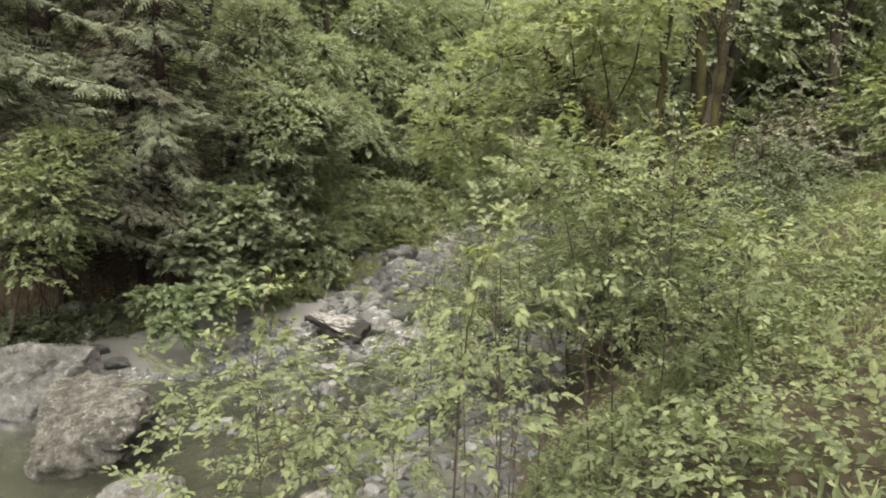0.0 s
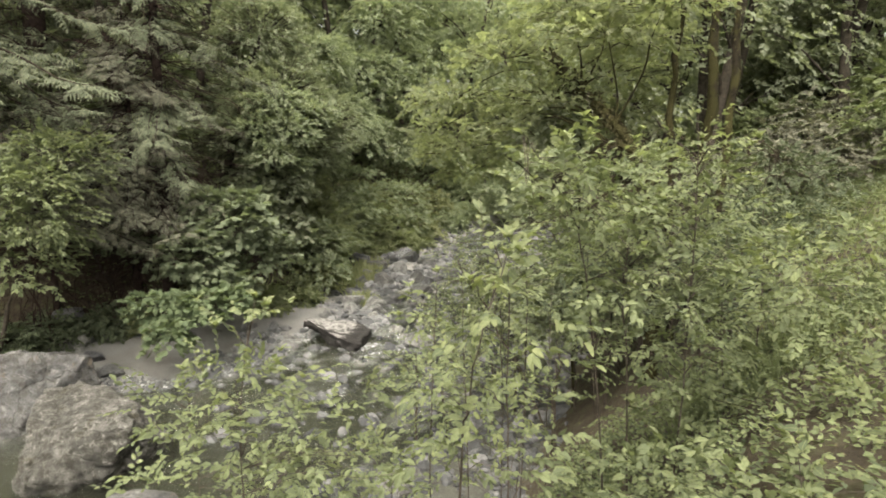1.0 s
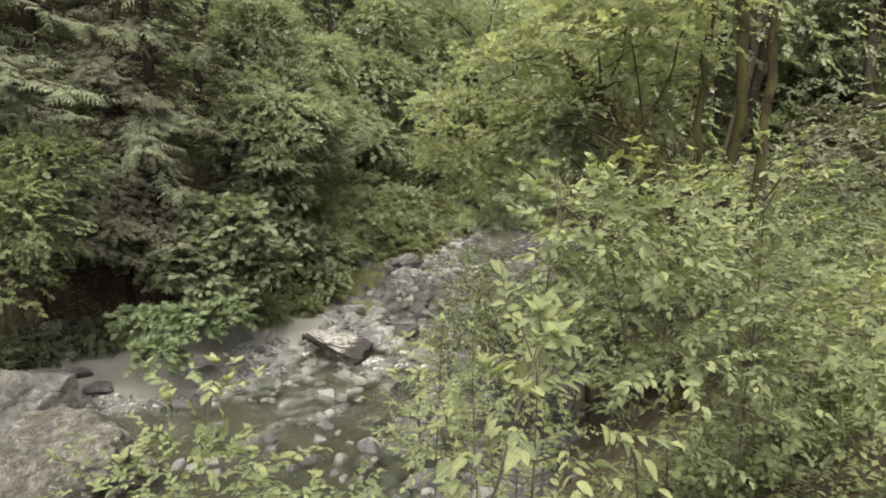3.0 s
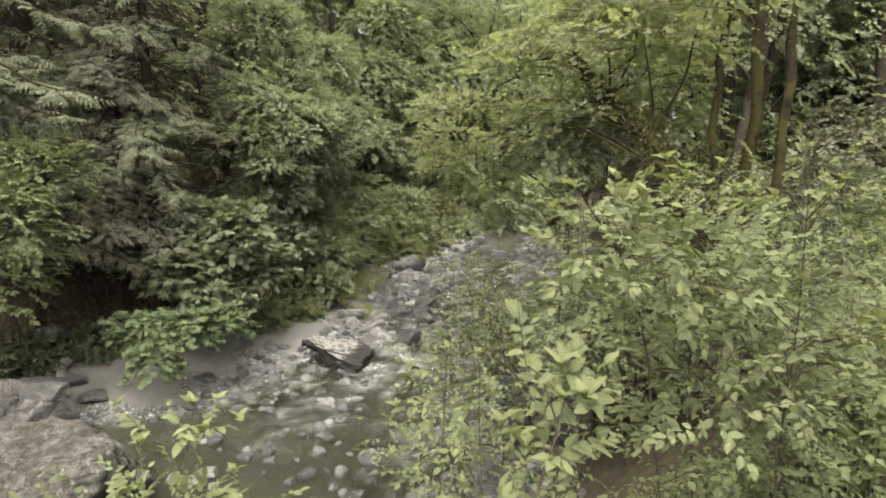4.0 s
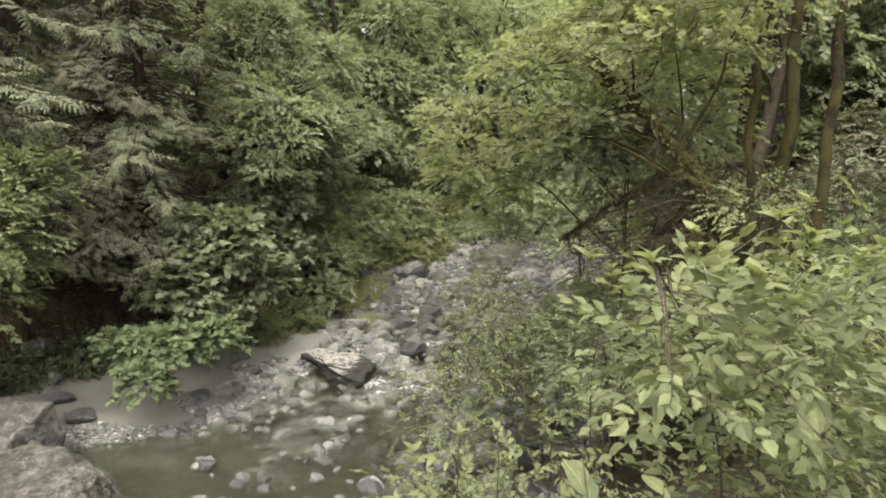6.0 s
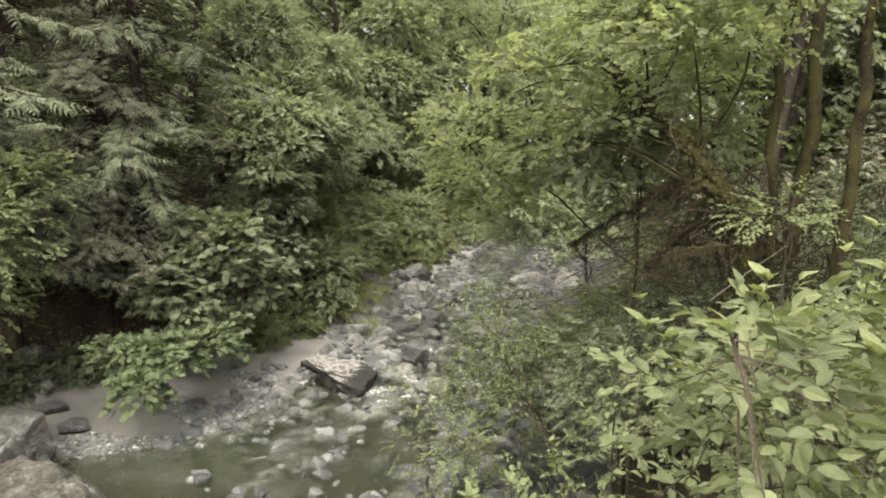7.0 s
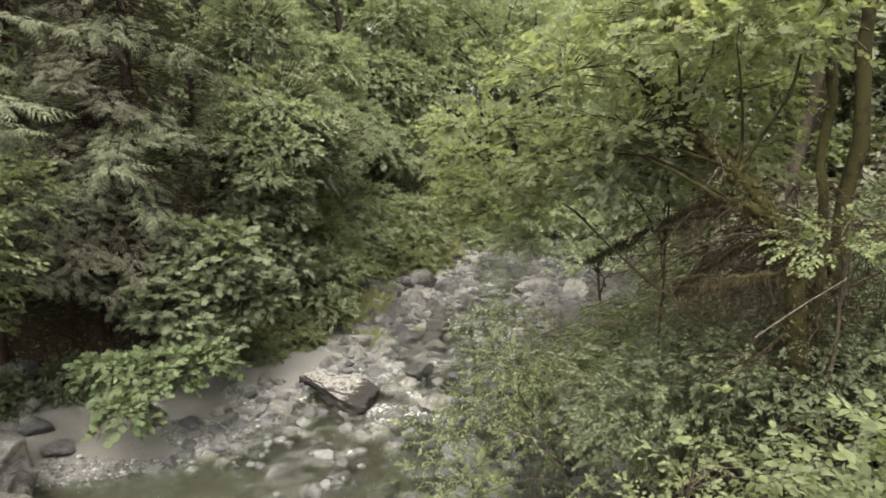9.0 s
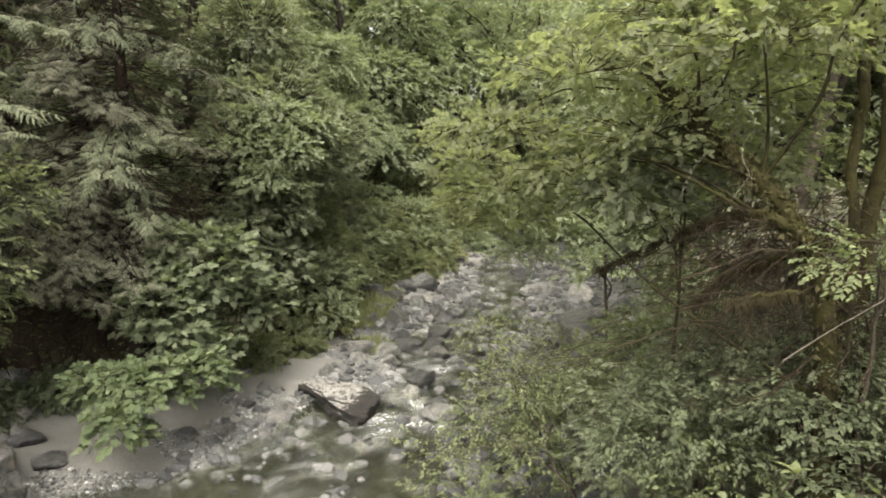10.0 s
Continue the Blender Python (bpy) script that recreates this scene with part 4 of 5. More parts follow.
plant("salmonberry_bush", (-7.9, 17.0, land(-7.9, 17.0)), [((-6.4, 15.0, 1.75), (1.0, 0.65, 0.42)), ((-6.25, 14.3, 1.25), (0.5, 0.4, 0.38)), ((-5.5, 15.7, 1.75), (0.75, 0.6, 0.42))],
      620, PALM, 0.14, SALMONBERRY, TWIG, 4, 0.18, 6, (0.03, 0.012), label="bright green berry bush overhanging the silt beach", droop=0.25, flat=0.9)
plant("alder_shrub", (-10.6, 14.6, land(-10.6, 14.6)), [((-8.9, 13.6, 4.2), (1.2, 1.0, 1.0)), ((-9.3, 13.9, 3.2), (1.1, 1.0, 0.9)), ((-8.6, 14.6, 5.2), (0.9, 0.9, 0.7))],
      900, DIAMOND, 0.125, ALDER, TWIG, 9, 0.32, 7, (0.06, 0.02), label="light green alder shrub leaning over the pool", droop=0.18, flat=0.88)
plant("maple_tree", (-8.2, 23.5, land(-8.2, 23.5)), [((-5.6, 22.0, 7.3), (1.7, 1.3, 1.2)), ((-5.2, 22.8, 5.8), (1.8, 1.4, 1.2)), ((-6.6, 21.5, 6.0), (1.4, 1.2, 1.2)), ((-4.4, 23.8, 6.6), (1.3, 1.2, 1.0)), ((-5.8, 21.5, 4.7), (1.4, 1.1, 0.8)), ((-6.2, 22.5, 9.4), (1.6, 1.4, 1.2))],
      5200, DIAMOND, 0.105, MAPLE, BARK, 9, 0.3, 8, (0.16, 0.05), label="broad pale green maple tree on the steep bank", category="tree", droop=0.15, flat=0.68)
plant("vine_maple_shrub", (-6.2, 21.6, land(-6.2, 21.6)), [((-5.2, 20.8, 7.0), (0.9, 0.8, 0.45)), ((-4.8, 20.6, 6.1), (0.9, 0.8, 0.45)), ((-5.3, 20.4, 5.3), (0.9, 0.8, 0.45)), ((-4.4, 21.2, 6.7), (0.7, 0.7, 0.4)), ((-5.9, 20.5, 6.2), (0.7, 0.7, 0.4))],
      1250, LOBED, 0.078, HAZE_PALE, TWIG, 7, 0.28, 18, (0.05, 0.015), label="pale layered vine maple leaning out of the bank", droop=0.2, flat=0.6)
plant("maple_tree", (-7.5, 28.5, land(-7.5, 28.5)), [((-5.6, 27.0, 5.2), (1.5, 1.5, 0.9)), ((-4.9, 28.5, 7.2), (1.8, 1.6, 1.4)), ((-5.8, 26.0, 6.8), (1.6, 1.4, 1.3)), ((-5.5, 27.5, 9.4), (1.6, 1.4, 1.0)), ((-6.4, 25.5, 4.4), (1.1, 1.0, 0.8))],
      3400, DIAMOND, 0.135, HAZE_PALE, BARK, 9, 0.36, 9, (0.16, 0.05), label="shaded dark green tree behind the maple", category="tree", droop=0.3)
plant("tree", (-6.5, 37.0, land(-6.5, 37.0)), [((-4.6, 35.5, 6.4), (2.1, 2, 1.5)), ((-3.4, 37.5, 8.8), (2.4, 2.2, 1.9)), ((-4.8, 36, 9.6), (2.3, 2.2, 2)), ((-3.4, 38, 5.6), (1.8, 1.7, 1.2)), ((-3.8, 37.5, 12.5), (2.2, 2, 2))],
      2700, DIAMOND, 0.18, HAZE_PALE, BARK, 9, 0.44, 10, (0.2, 0.06), label="tall green tree leaning over the far creek", category="tree", droop=0.3)

rng = np.random.default_rng(103)
# brush along the foot of the far bank
for k, (x, y, r) in enumerate([(-5.5, 21.6, 0.7), (-5.3, 23.4, 0.85), (-5.5, 25.2, 0.9), (-5.5, 27.0, 0.95), (-5.1, 29.0, 1.0), (-4.8, 31.2, 1.05), (-3.8, 33.6, 1.1), (-2.6, 36.5, 1.1), (-0.8, 39.6, 1.1), (-6.1, 20.2, 0.55), (-8.9, 17.7, 0.45), (-10.1, 17.0, 0.45), (-10.9, 15.3, 0.6), (-11.6, 14.4, 0.9), (-11.1, 14.9, 0.8), (-12.3, 13.6, 0.9), (-9.7, 17.2, 0.55), (-10.5, 16.2, 0.6),
                               (-5.8, 26.6, 1.2), (-5.6, 29.5, 1.3), (-5.4, 33, 1.4), (-4.0, 37.4, 1.4), (-2.0, 41.5, 1.5), (-6.3, 23.6, 1.1), (0.6, 42.6, 1.2), (-5.0, 35.4, 1.2), (-3.2, 32.2, 0.7), (-2.7, 33.8, 0.8), (-4.2, 30.6, 0.6)]):
    x += float(np.interp(y, [21, 24, 30, 36, 42], [0.4, 0.55, 0.9, 1.3, 1.0]))
    z = float(land(x, y))
    # left of x = -8.5 the hollow's shade is coloured into the leaves
    plant("bank_bush", (x, y, z), [((x, y, z + 0.5 * r), (r, r, 0.6 * r)), ((x + 0.45 * r, y - 0.5 * r, z + 0.25 * r), (0.7 * r, 0.7 * r, 0.35 * r))], 210, DIAMOND, 0.085 + 0.0022 * y, SHADE_DARK if x < -8.5 else LIME if 26 < y < 34 else [LIME, GRASS, HAZE_PALE][k % 3], TWIG, 9, 0.28, 20 + k, (0.03, 0.012),
          label="low mixed green brush along the creek bank", group="bank bushes")

# taller pale shrubs that lean out of the far bank
for k, (x, y, z, r) in enumerate([(-4.9, 23.3, 2.1, 1.05), (-5.3, 25.6, 2.8, 1.15), (-5.2, 28.2, 2.9, 1.2), (-4.7, 31.2, 3.0, 1.3), (-3.3, 34.6, 3.0, 1.5), (-5.6, 24.6, 3.6, 1.1), (-5.0, 29.6, 4.0, 1.3)]):
    x += float(np.interp(y, [21, 24, 30, 36], [0.2, 0.25, 0.6, 0.9]))
    g = float(land(x - 0.6, y))
    plant("bank_shrub", (x - 0.6, y, g), [((x, y, z), (r, r, 0.8 * r)), ((x + 0.4, y - 0.5, z - 0.8 * r), (0.8 * r, 0.8 * r, 0.6 * r))], 330, DIAMOND, 0.085 + 0.0025 * y, [HAZE_PALE, LIME][k % 2], TWIG, 9, 0.32, 160 + k, (0.04, 0.015),
          label="pale green shrub leaning out from the far bank", group="far bank shrubs")

# ---- plants of the near (right) bank ----
rng = np.random.default_rng(104)
leaning = plant("leaning_maple_tree", (3.0, 9.3, land(3.0, 9.3)),
      [((0.2, 12.3, 6.35), (0.9, 0.9, 0.24)), ((1.2, 11.6, 7.2), (0.74, 0.74, 0.2)), ((0.45, 13.2, 5.45), (0.95, 1.05, 0.28)), ((1.6, 13.2, 5.6), (0.95, 1.05, 0.37)), ((0.9, 10.4, 6.8), (0.66, 0.66, 0.2)), ((3.2, 11.5, 7.2), (1.05, 1.05, 0.31)), ((2.7, 10.4, 7.6), (1.05, 0.95, 0.28)), ((2.6, 10.9, 6.6), (1.05, 0.95, 0.25)), ((0.1, 14.0, 5.5), (0.7, 0.7, 0.25)), ((0.5, 14.3, 5.0), (0.7, 0.7, 0.25)), ((-0.1, 13.6, 5.9), (0.6, 0.6, 0.22)), ((2.9, 9.1, 7.3), (0.8, 0.6, 0.25)),
       ((1.7, 10.6, 6.2), (0.8, 0.7, 0.24)), ((1.2, 11.4, 5.9), (0.9, 0.8, 0.26)), ((2.2, 9.3, 6.9), (0.8, 0.6, 0.24)), ((1.9, 10.2, 7.4), (0.9, 0.8, 0.25)), ((2.8, 10.6, 5.9), (0.8, 0.6, 0.3))],
      2900, LOBED, 0.066, LIME, MOSSY, 7, 0.24, 40, (0.1, 0.016), label="leaning mossy maple with layered yellow-green leaves", category="tree", droop=0.2, flat=0.5,
      trunk_path=[(3.0, 9.3, float(land(3.0, 9.3)) - 0.3), (2.93, 9.3, 4.0), (2.8, 9.25, 5.0), (2.5, 9.55, 5.66), (2.24, 10.0, 6.08), (1.98, 10.5, 6.5), (1.7, 11.0, 6.95), (1.3, 12.2, 7.5)])
Q = through_points([(2.93, 9.3, 4.0), (2.8, 9.25, 5.0), (2.5, 9.55, 5.66), (2.24, 10.0, 6.08), (1.98, 10.5, 6.5), (1.7, 11.0, 6.95)], 70)
k = rng.integers(0, 70, 3000)
part("moss", scatter(DIAMOND, Q[k] + rng.normal(size=(3000, 3)) * 0.055 - np.array(leaning.location), np.array([0, 0, -1.0]) + rng.normal(size=(3000, 3)) * 0.7, rng.normal(size=(3000, 3)), rng.uniform(0.03, 0.085, 3000)), MOSS, leaning, "shaggy moss tufts", kind="stuff")
for path, r0, r1, lab in [
        ([(2.75, 9.3, 5.3), (2.41, 9.6, 5.52), (2.24, 10.4, 5.34), (2.0, 11.6, 4.91), (1.75, 13.0, 4.39)], 0.055, 0.012, "moss-hung bough reaching out over the creek"),
        ([(2.97, 9.32, 4.85), (2.5, 9.25, 4.87), (2.1, 9.3, 4.78)], 0.035, 0.012, "mossy dead bough standing out below the leaning trunk"),
        ([(2.85, 9.3, 5.05), (2.6, 9.7, 5.1), (2.45, 10.3, 4.8), (2.35, 10.9, 4.4)], 0.035, 0.01, "moss-hung bough drooping into the undergrowth")]:
    b = tagged(new("mossy_bough"), label=lab, category="branch")
    part("limb", tube(through_points(path, 22, 0.012), r0, r1, 8, 0.12), MOSSY, b, smooth=True)
    Q = through_points(path, 60)
    k = rng.integers(0, 60, 1800)
    part("moss", scatter(STRAND, Q[k] + rng.normal(size=(1800, 3)) * (r0 * 0.7, r0 * 0.7, r0 * 0.5), np.array([0, 0, -1.0]) + rng.normal(size=(1800, 3)) * 0.4, rng.normal(size=(1800, 3)), rng.uniform(0.03, 0.11, 1800)), BROWN_MOSS, b, "hanging tufts of brown moss", kind="stuff")
    strands = []
    for q in Q[::3]:
        for _ in range(3):
            e = q + (rng.normal() * 0.12, rng.normal() * 0.12, -rng.uniform(0.15, 0.55))
            strands.append(tube(curve(q, e, 4, 0, 0.08), 0.005, 0.0015, 3))
    part("twig", joined(strands), BROWN_TWIG, b, "dead hanging twigs", kind="stuff")

for (x, y, r, lx, ly, h) in [(4.3, 11.0, 0.105, 0.05, 0.1, 11), (3.9, 9.45, 0.068, 0.3, 0.1, 10), (3.3, 9.5, 0.062, -0.25, 0.5, 9)]:
    z = float(land(x, y))
    t_ = tagged(new("alder_tree"), label="upright mossy alder trunk with a thin crown", category="tree", group="bank alders")
    P_ = through_points([(x, y, z - 0.3), (x + 0.3 * lx, y + 0.3 * ly, z + 0.35 * h), (x + 0.6 * lx + 0.12, y + 0.5 * ly, z + 0.6 * h), (x + lx, y + ly, z + h)], 22, 0.035)
    part("trunk", tube(P_, r, r * 0.35, 12, 0.1), MOSSY, t_, smooth=True)
    k = rng.integers(0, 16, 420)
    f = rng.uniform(0, 1, (420, 1))
    ang = rng.uniform(0, 6.28, 420)
    part("moss", scatter(NARROW, P_[k] * (1 - f) + P_[k + 1] * f + np.stack([np.cos(ang), np.sin(ang), 0 * ang], -1) * r * 0.75, np.stack([np.cos(ang) * 0.5, np.sin(ang) * 0.5, -1 + 0 * ang], -1) + rng.normal(size=(420, 3)) * 0.3, rng.normal(size=(420, 3)), rng.uniform(0.02, 0.06, 420)), MOSS, t_, "shaggy moss tufts", kind="stuff")
    C_ = []
    for q in range(14):
        a, s_ = rng.uniform(0, 6.28), int(rng.integers(13, 22))
        e = P_[s_] + np.array([math.cos(a), math.sin(a), 0.25]) * rng.uniform(0.9, 1.9)
        part("limb", tube(through_points(curve(P_[s_], e, 4, 0.15, 0.05), 9), r * 0.25, 0.008, 5, 0.08), MOSSY, t_, smooth=True)
        C_.append((e, (0.9, 0.9, 0.5)))
    Pp, u_, w_ = crown(C_, 210, 3)
    part("foliage", sprays(DIAMOND, Pp, u_ * (1, 1, 0.4) - (0, 0, 0.1), np.array([0, 0, 1.0]) + u_ * 0.2, 0.26, 8, 0.075, 0.15), BRUSH, t_, kind="stuff")

for k, (x, y, z, r, n, mat, leaf) in enumerate([
        (3.1, 9.0, 5.25, (0.45, 0.35, 0.15), 60, BRUSH, 0.075), (3.9, 8.9, 3.9, (0.5, 0.4, 0.4), 130, SHADE_DARK, 0.08), (4.3, 9.6, 4.2, (0.6, 0.5, 0.5), 150, SHADE_DARK, 0.08), (2.5, 9.9, 3.1, (0.8, 0.8, 0.55), 160, BRUSH, 0.085), (3.3, 8.4, 3.55, (0.9, 0.8, 0.55), 230, BRUSH, 0.08),
        (2.3, 11.2, 2.8, (1.0, 0.9, 0.7), 380, MAPLE, 0.115), (1.4, 12.6, 2.2, (0.8, 0.8, 0.5), 200, BRUSH, 0.11), (0.9, 12.2, 1.5, (0.75, 0.7, 0.5), 90, ALDER, 0.08),
        (2.6, 12.8, 3.0, (1.0, 0.9, 0.9), 360, BRUSH, 0.115), (3.8, 12.6, 3.4, (1.1, 1.0, 0.8), 240, BRUSH, 0.1), (0.2, 11.4, 0.9, (0.6, 0.6, 0.4), 90, ALDER, 0.08),
        (1.7, 9.9, 2.2, (0.8, 0.8, 0.6), 100, BRUSH, 0.08), (3.4, 15.5, 2.6, (1.0, 1.0, 0.8), 220, BRUSH, 0.1), (4.8, 17.5, 3.0, (1.2, 1.2, 1.0), 240, BRUSH, 0.11),
        (5.2, 10.2, 4.2, (1.0, 1.0, 0.7), 200, BRUSH, 0.1), (5.8, 11.8, 4.6, (1.2, 1.1, 1.0), 250, BRUSH, 0.11), (7.2, 13.6, 4.6, (1.4, 1.2, 1.0), 260, BRUSH, 0.12), (2.0, 14.6, 2.3, (0.8, 0.8, 0.6), 150, BRUSH, 0.09), (0.0, 11.6, 1.6, (0.6, 0.5, 0.4), 50, BRUSH, 0.075), (-0.55, 11.9, 1.7, (0.35, 0.3, 0.3), 22, ALDER, 0.075), (2.3, 9.8, 3.7, (0.6, 0.5, 0.35), 150, SHADE_DARK, 0.08), (2.9, 9.5, 4.0, (0.55, 0.5, 0.35), 140, SHADE_DARK, 0.08), (1.8, 10.2, 3.3, (0.6, 0.5, 0.35), 140, SHADE_DARK, 0.08), (3.5, 9.2, 3.9, (0.5, 0.5, 0.4), 120, SHADE_DARK, 0.08), (3.1, 10.2, 3.5, (0.7, 0.6, 0.4), 150, SHADE_DARK, 0.08), (3.0, 11.0, 3.9, (0.7, 0.6, 0.4), 190, SHADE_DARK, 0.085), (3.9, 10.5, 4.1, (0.7, 0.6, 0.4), 190, SHADE_DARK, 0.085), (4.7, 10.9, 4.4, (0.8, 0.6, 0.4), 190, SHADE_DARK, 0.085), (2.85, 11.7, 3.5, (0.55, 0.6, 0.4), 150, SHADE_DARK, 0.085)]):
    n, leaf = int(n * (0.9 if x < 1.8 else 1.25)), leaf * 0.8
    # shade under the leaning maple is put into darker leaves here
    mat = SHADE_DARK if x > 2.65 and (9.01 < y < 15 or z < 4) else mat
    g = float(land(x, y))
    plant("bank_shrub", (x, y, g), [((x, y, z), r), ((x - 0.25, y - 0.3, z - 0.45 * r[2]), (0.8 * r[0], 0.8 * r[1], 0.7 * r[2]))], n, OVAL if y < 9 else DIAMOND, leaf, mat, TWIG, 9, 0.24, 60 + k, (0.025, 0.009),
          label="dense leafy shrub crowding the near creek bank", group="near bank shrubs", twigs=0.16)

rng = np.random.default_rng(105)
plant("alder_shrub", (1.9, 11.0, land(1.9, 11.0)), [((0.9, 11.9, 2.7), (0.7, 0.6, 0.45)), ((0.2, 11.4, 2.4), (0.6, 0.5, 0.4)), ((-0.4, 11.0, 2.4), (0.5, 0.4, 0.3)), ((0.5, 11.6, 3.2), (0.6, 0.5, 0.3)), ((1.3, 12.0, 3.1), (0.6, 0.5, 0.35)), ((0.0, 10.4, 2.0), (0.5, 0.4, 0.3))],
      430, DIAMOND, 0.062, ALDER, TWIG, 7, 0.24, 50, (0.022, 0.006), label="thin alder shrub with sparse leaves over the stones", droop=0.2, flat=0.6, shell=0.2)
plant("alder_shrub", (2.0, 12.6, land(2.0, 12.6)), [((0.1, 12.4, 3.55), (0.42, 0.4, 0.3)), ((0.6, 12.5, 3.5), (0.5, 0.4, 0.28)), ((1.1, 12.5, 3.4), (0.5, 0.4, 0.28)), ((0.3, 12.3, 3.0), (0.5, 0.4, 0.3)), ((0.9, 12.2, 2.9), (0.6, 0.5, 0.35)), ((1.5, 12.3, 2.8), (0.6, 0.5, 0.35)), ((0.1, 12.1, 2.5), (0.5, 0.4, 0.3)), ((0.6, 12.0, 2.3), (0.5, 0.4, 0.3))],
      450, DIAMOND, 0.055, BRUSH, TWIG, 7, 0.24, 51, (0.02, 0.006), label="sparse grey-green shrub half hiding the riffle stones", droop=0.15, flat=0.6, shell=0.1)
plant("vine_maple_shrub", (2.4, 11.8, land(2.4, 11.8)), [((1.7, 11.3, 5.6), (0.7, 0.7, 0.3)), ((2.2, 10.9, 5.9), (0.6, 0.6, 0.3)), ((2.3, 11.6, 5.2), (0.6, 0.6, 0.3))],
      380, LOBED, 0.07, MAPLE, MOSSY, 7, 0.22, 49, (0.03, 0.01), label="soft green vine maple shrub under the leaning trunk", droop=0.25, flat=0.5)
plant("willow_shrub", (3.3, 18.8, land(3.3, 18.8)), [((1.4, 18.4, 4.7), (0.85, 0.8, 0.4)), ((2.0, 18.6, 4.2), (0.8, 0.8, 0.4)), ((0.9, 18.0, 5.1), (0.6, 0.6, 0.3)), ((2.6, 18.6, 4.7), (0.8, 0.7, 0.4)), ((1.9, 19.2, 5.3), (0.8, 0.7, 0.4)), ((3.2, 18.2, 4.2), (0.8, 0.7, 0.4)), ((3.8, 18.6, 4.8), (0.9, 0.8, 0.5)), ((1.2, 18.9, 3.8), (0.7, 0.6, 0.3)), ((2.7, 17.7, 3.6), (0.7, 0.6, 0.3)), ((3.2, 19.5, 5.5), (0.9, 0.8, 0.5))],
      1700, DIAMOND, 0.095, HAZE_PALE, TWIG, 9, 0.28, 48, (0.05, 0.018), label="pale green shrub leaning out over the riffle", droop=0.15, flat=0.7)

# bare and broken twigs in the shade under the leaning maple
for k in range(170):
    x, y = (rng.uniform(2.7, 4.8), rng.uniform(9.2, 12.6)) if k < 95 else (rng.uniform(2.2, 4.0), rng.uniform(9.3, 10.3))
    z = rng.uniform(4.25, 5.6)
    d = np.array([rng.normal() * 0.6 - 0.5, rng.normal() * 0.45, rng.uniform(-0.6, 0.0)])
    L_ = rng.uniform(0.5, 1.25)
    q = np.array([x, y, z])
    b = tagged(new("dead_branch"), label="bare brown dead branch tangled in brush", category="branch", group="dead branches")
    P_ = through_points(curve(q, q + d * L_, 4, rng.uniform(0.0, 0.3), 0.05), 7)
    bits = [tube(P_, rng.uniform(0.006, 0.014), 0.003, 5)]
    for j in range(4):
        s_ = P_[int(rng.integers(1, 6))]
        bits.append(tube(curve(s_, s_ + d * 0.3 * L_ + rng.normal(size=3) * (0.15, 0.15, 0.15) - (0, 0, rng.uniform(0, 0.3)), 4, 0, 0.08), 0.005, 0.0018, 3))
    part("stick", joined(bits), BROWN_TWIG, b)
for path, r in [([(2.41, 9.0, 4.36), (2.65, 8.8, 4.67), (2.91, 8.6, 4.97)], 0.006), ([(2.89, 8.6, 6.73), (2.7, 8.6, 6.9), (2.5, 8.6, 7.05)], 0.002), ([(2.75, 8.6, 6.6), (2.6, 8.55, 6.68), (2.46, 8.6, 6.83), (2.42, 8.6, 6.93)], 0.002), ([(1.84, 8.6, 6.16), (1.8, 8.62, 6.02), (1.88, 8.6, 5.82), (1.84, 8.62, 5.65)], 0.002), ([(1.85, 8.6, 5.85), (1.74, 8.6, 5.68)], 0.002), ([(1.54, 8.6, 6.02), (1.46, 8.62, 5.9), (1.37, 8.6, 5.69)], 0.002)]:
    b = tagged(new("dead_branch"), label="bleached bare dead branch in the brush", category="branch", group="dead branches")
    part("stick", tube(through_points(path, 14, 0.0015), r, r * 0.45, 5, 0.03), PALE, b)

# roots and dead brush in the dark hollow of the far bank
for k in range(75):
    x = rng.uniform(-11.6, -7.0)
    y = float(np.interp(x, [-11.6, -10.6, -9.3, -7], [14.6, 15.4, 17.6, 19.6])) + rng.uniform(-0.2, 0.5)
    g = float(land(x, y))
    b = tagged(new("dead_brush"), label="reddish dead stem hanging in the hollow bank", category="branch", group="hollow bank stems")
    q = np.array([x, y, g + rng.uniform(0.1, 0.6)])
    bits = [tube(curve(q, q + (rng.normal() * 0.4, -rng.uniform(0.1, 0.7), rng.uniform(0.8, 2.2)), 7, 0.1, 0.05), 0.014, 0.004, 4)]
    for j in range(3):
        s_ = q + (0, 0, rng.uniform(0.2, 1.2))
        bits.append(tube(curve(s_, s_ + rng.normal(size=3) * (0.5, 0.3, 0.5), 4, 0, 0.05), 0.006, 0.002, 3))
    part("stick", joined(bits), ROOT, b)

# ---- saplings close to the camera's way ----
rng = np.random.default_rng(106)
LEAF_MESH = mesh("leaf", *fine_leaf(), NEAR_ALDER, True)
TIP_MESH = mesh("leaf", *fine_leaf(0.46), FRESH, True)


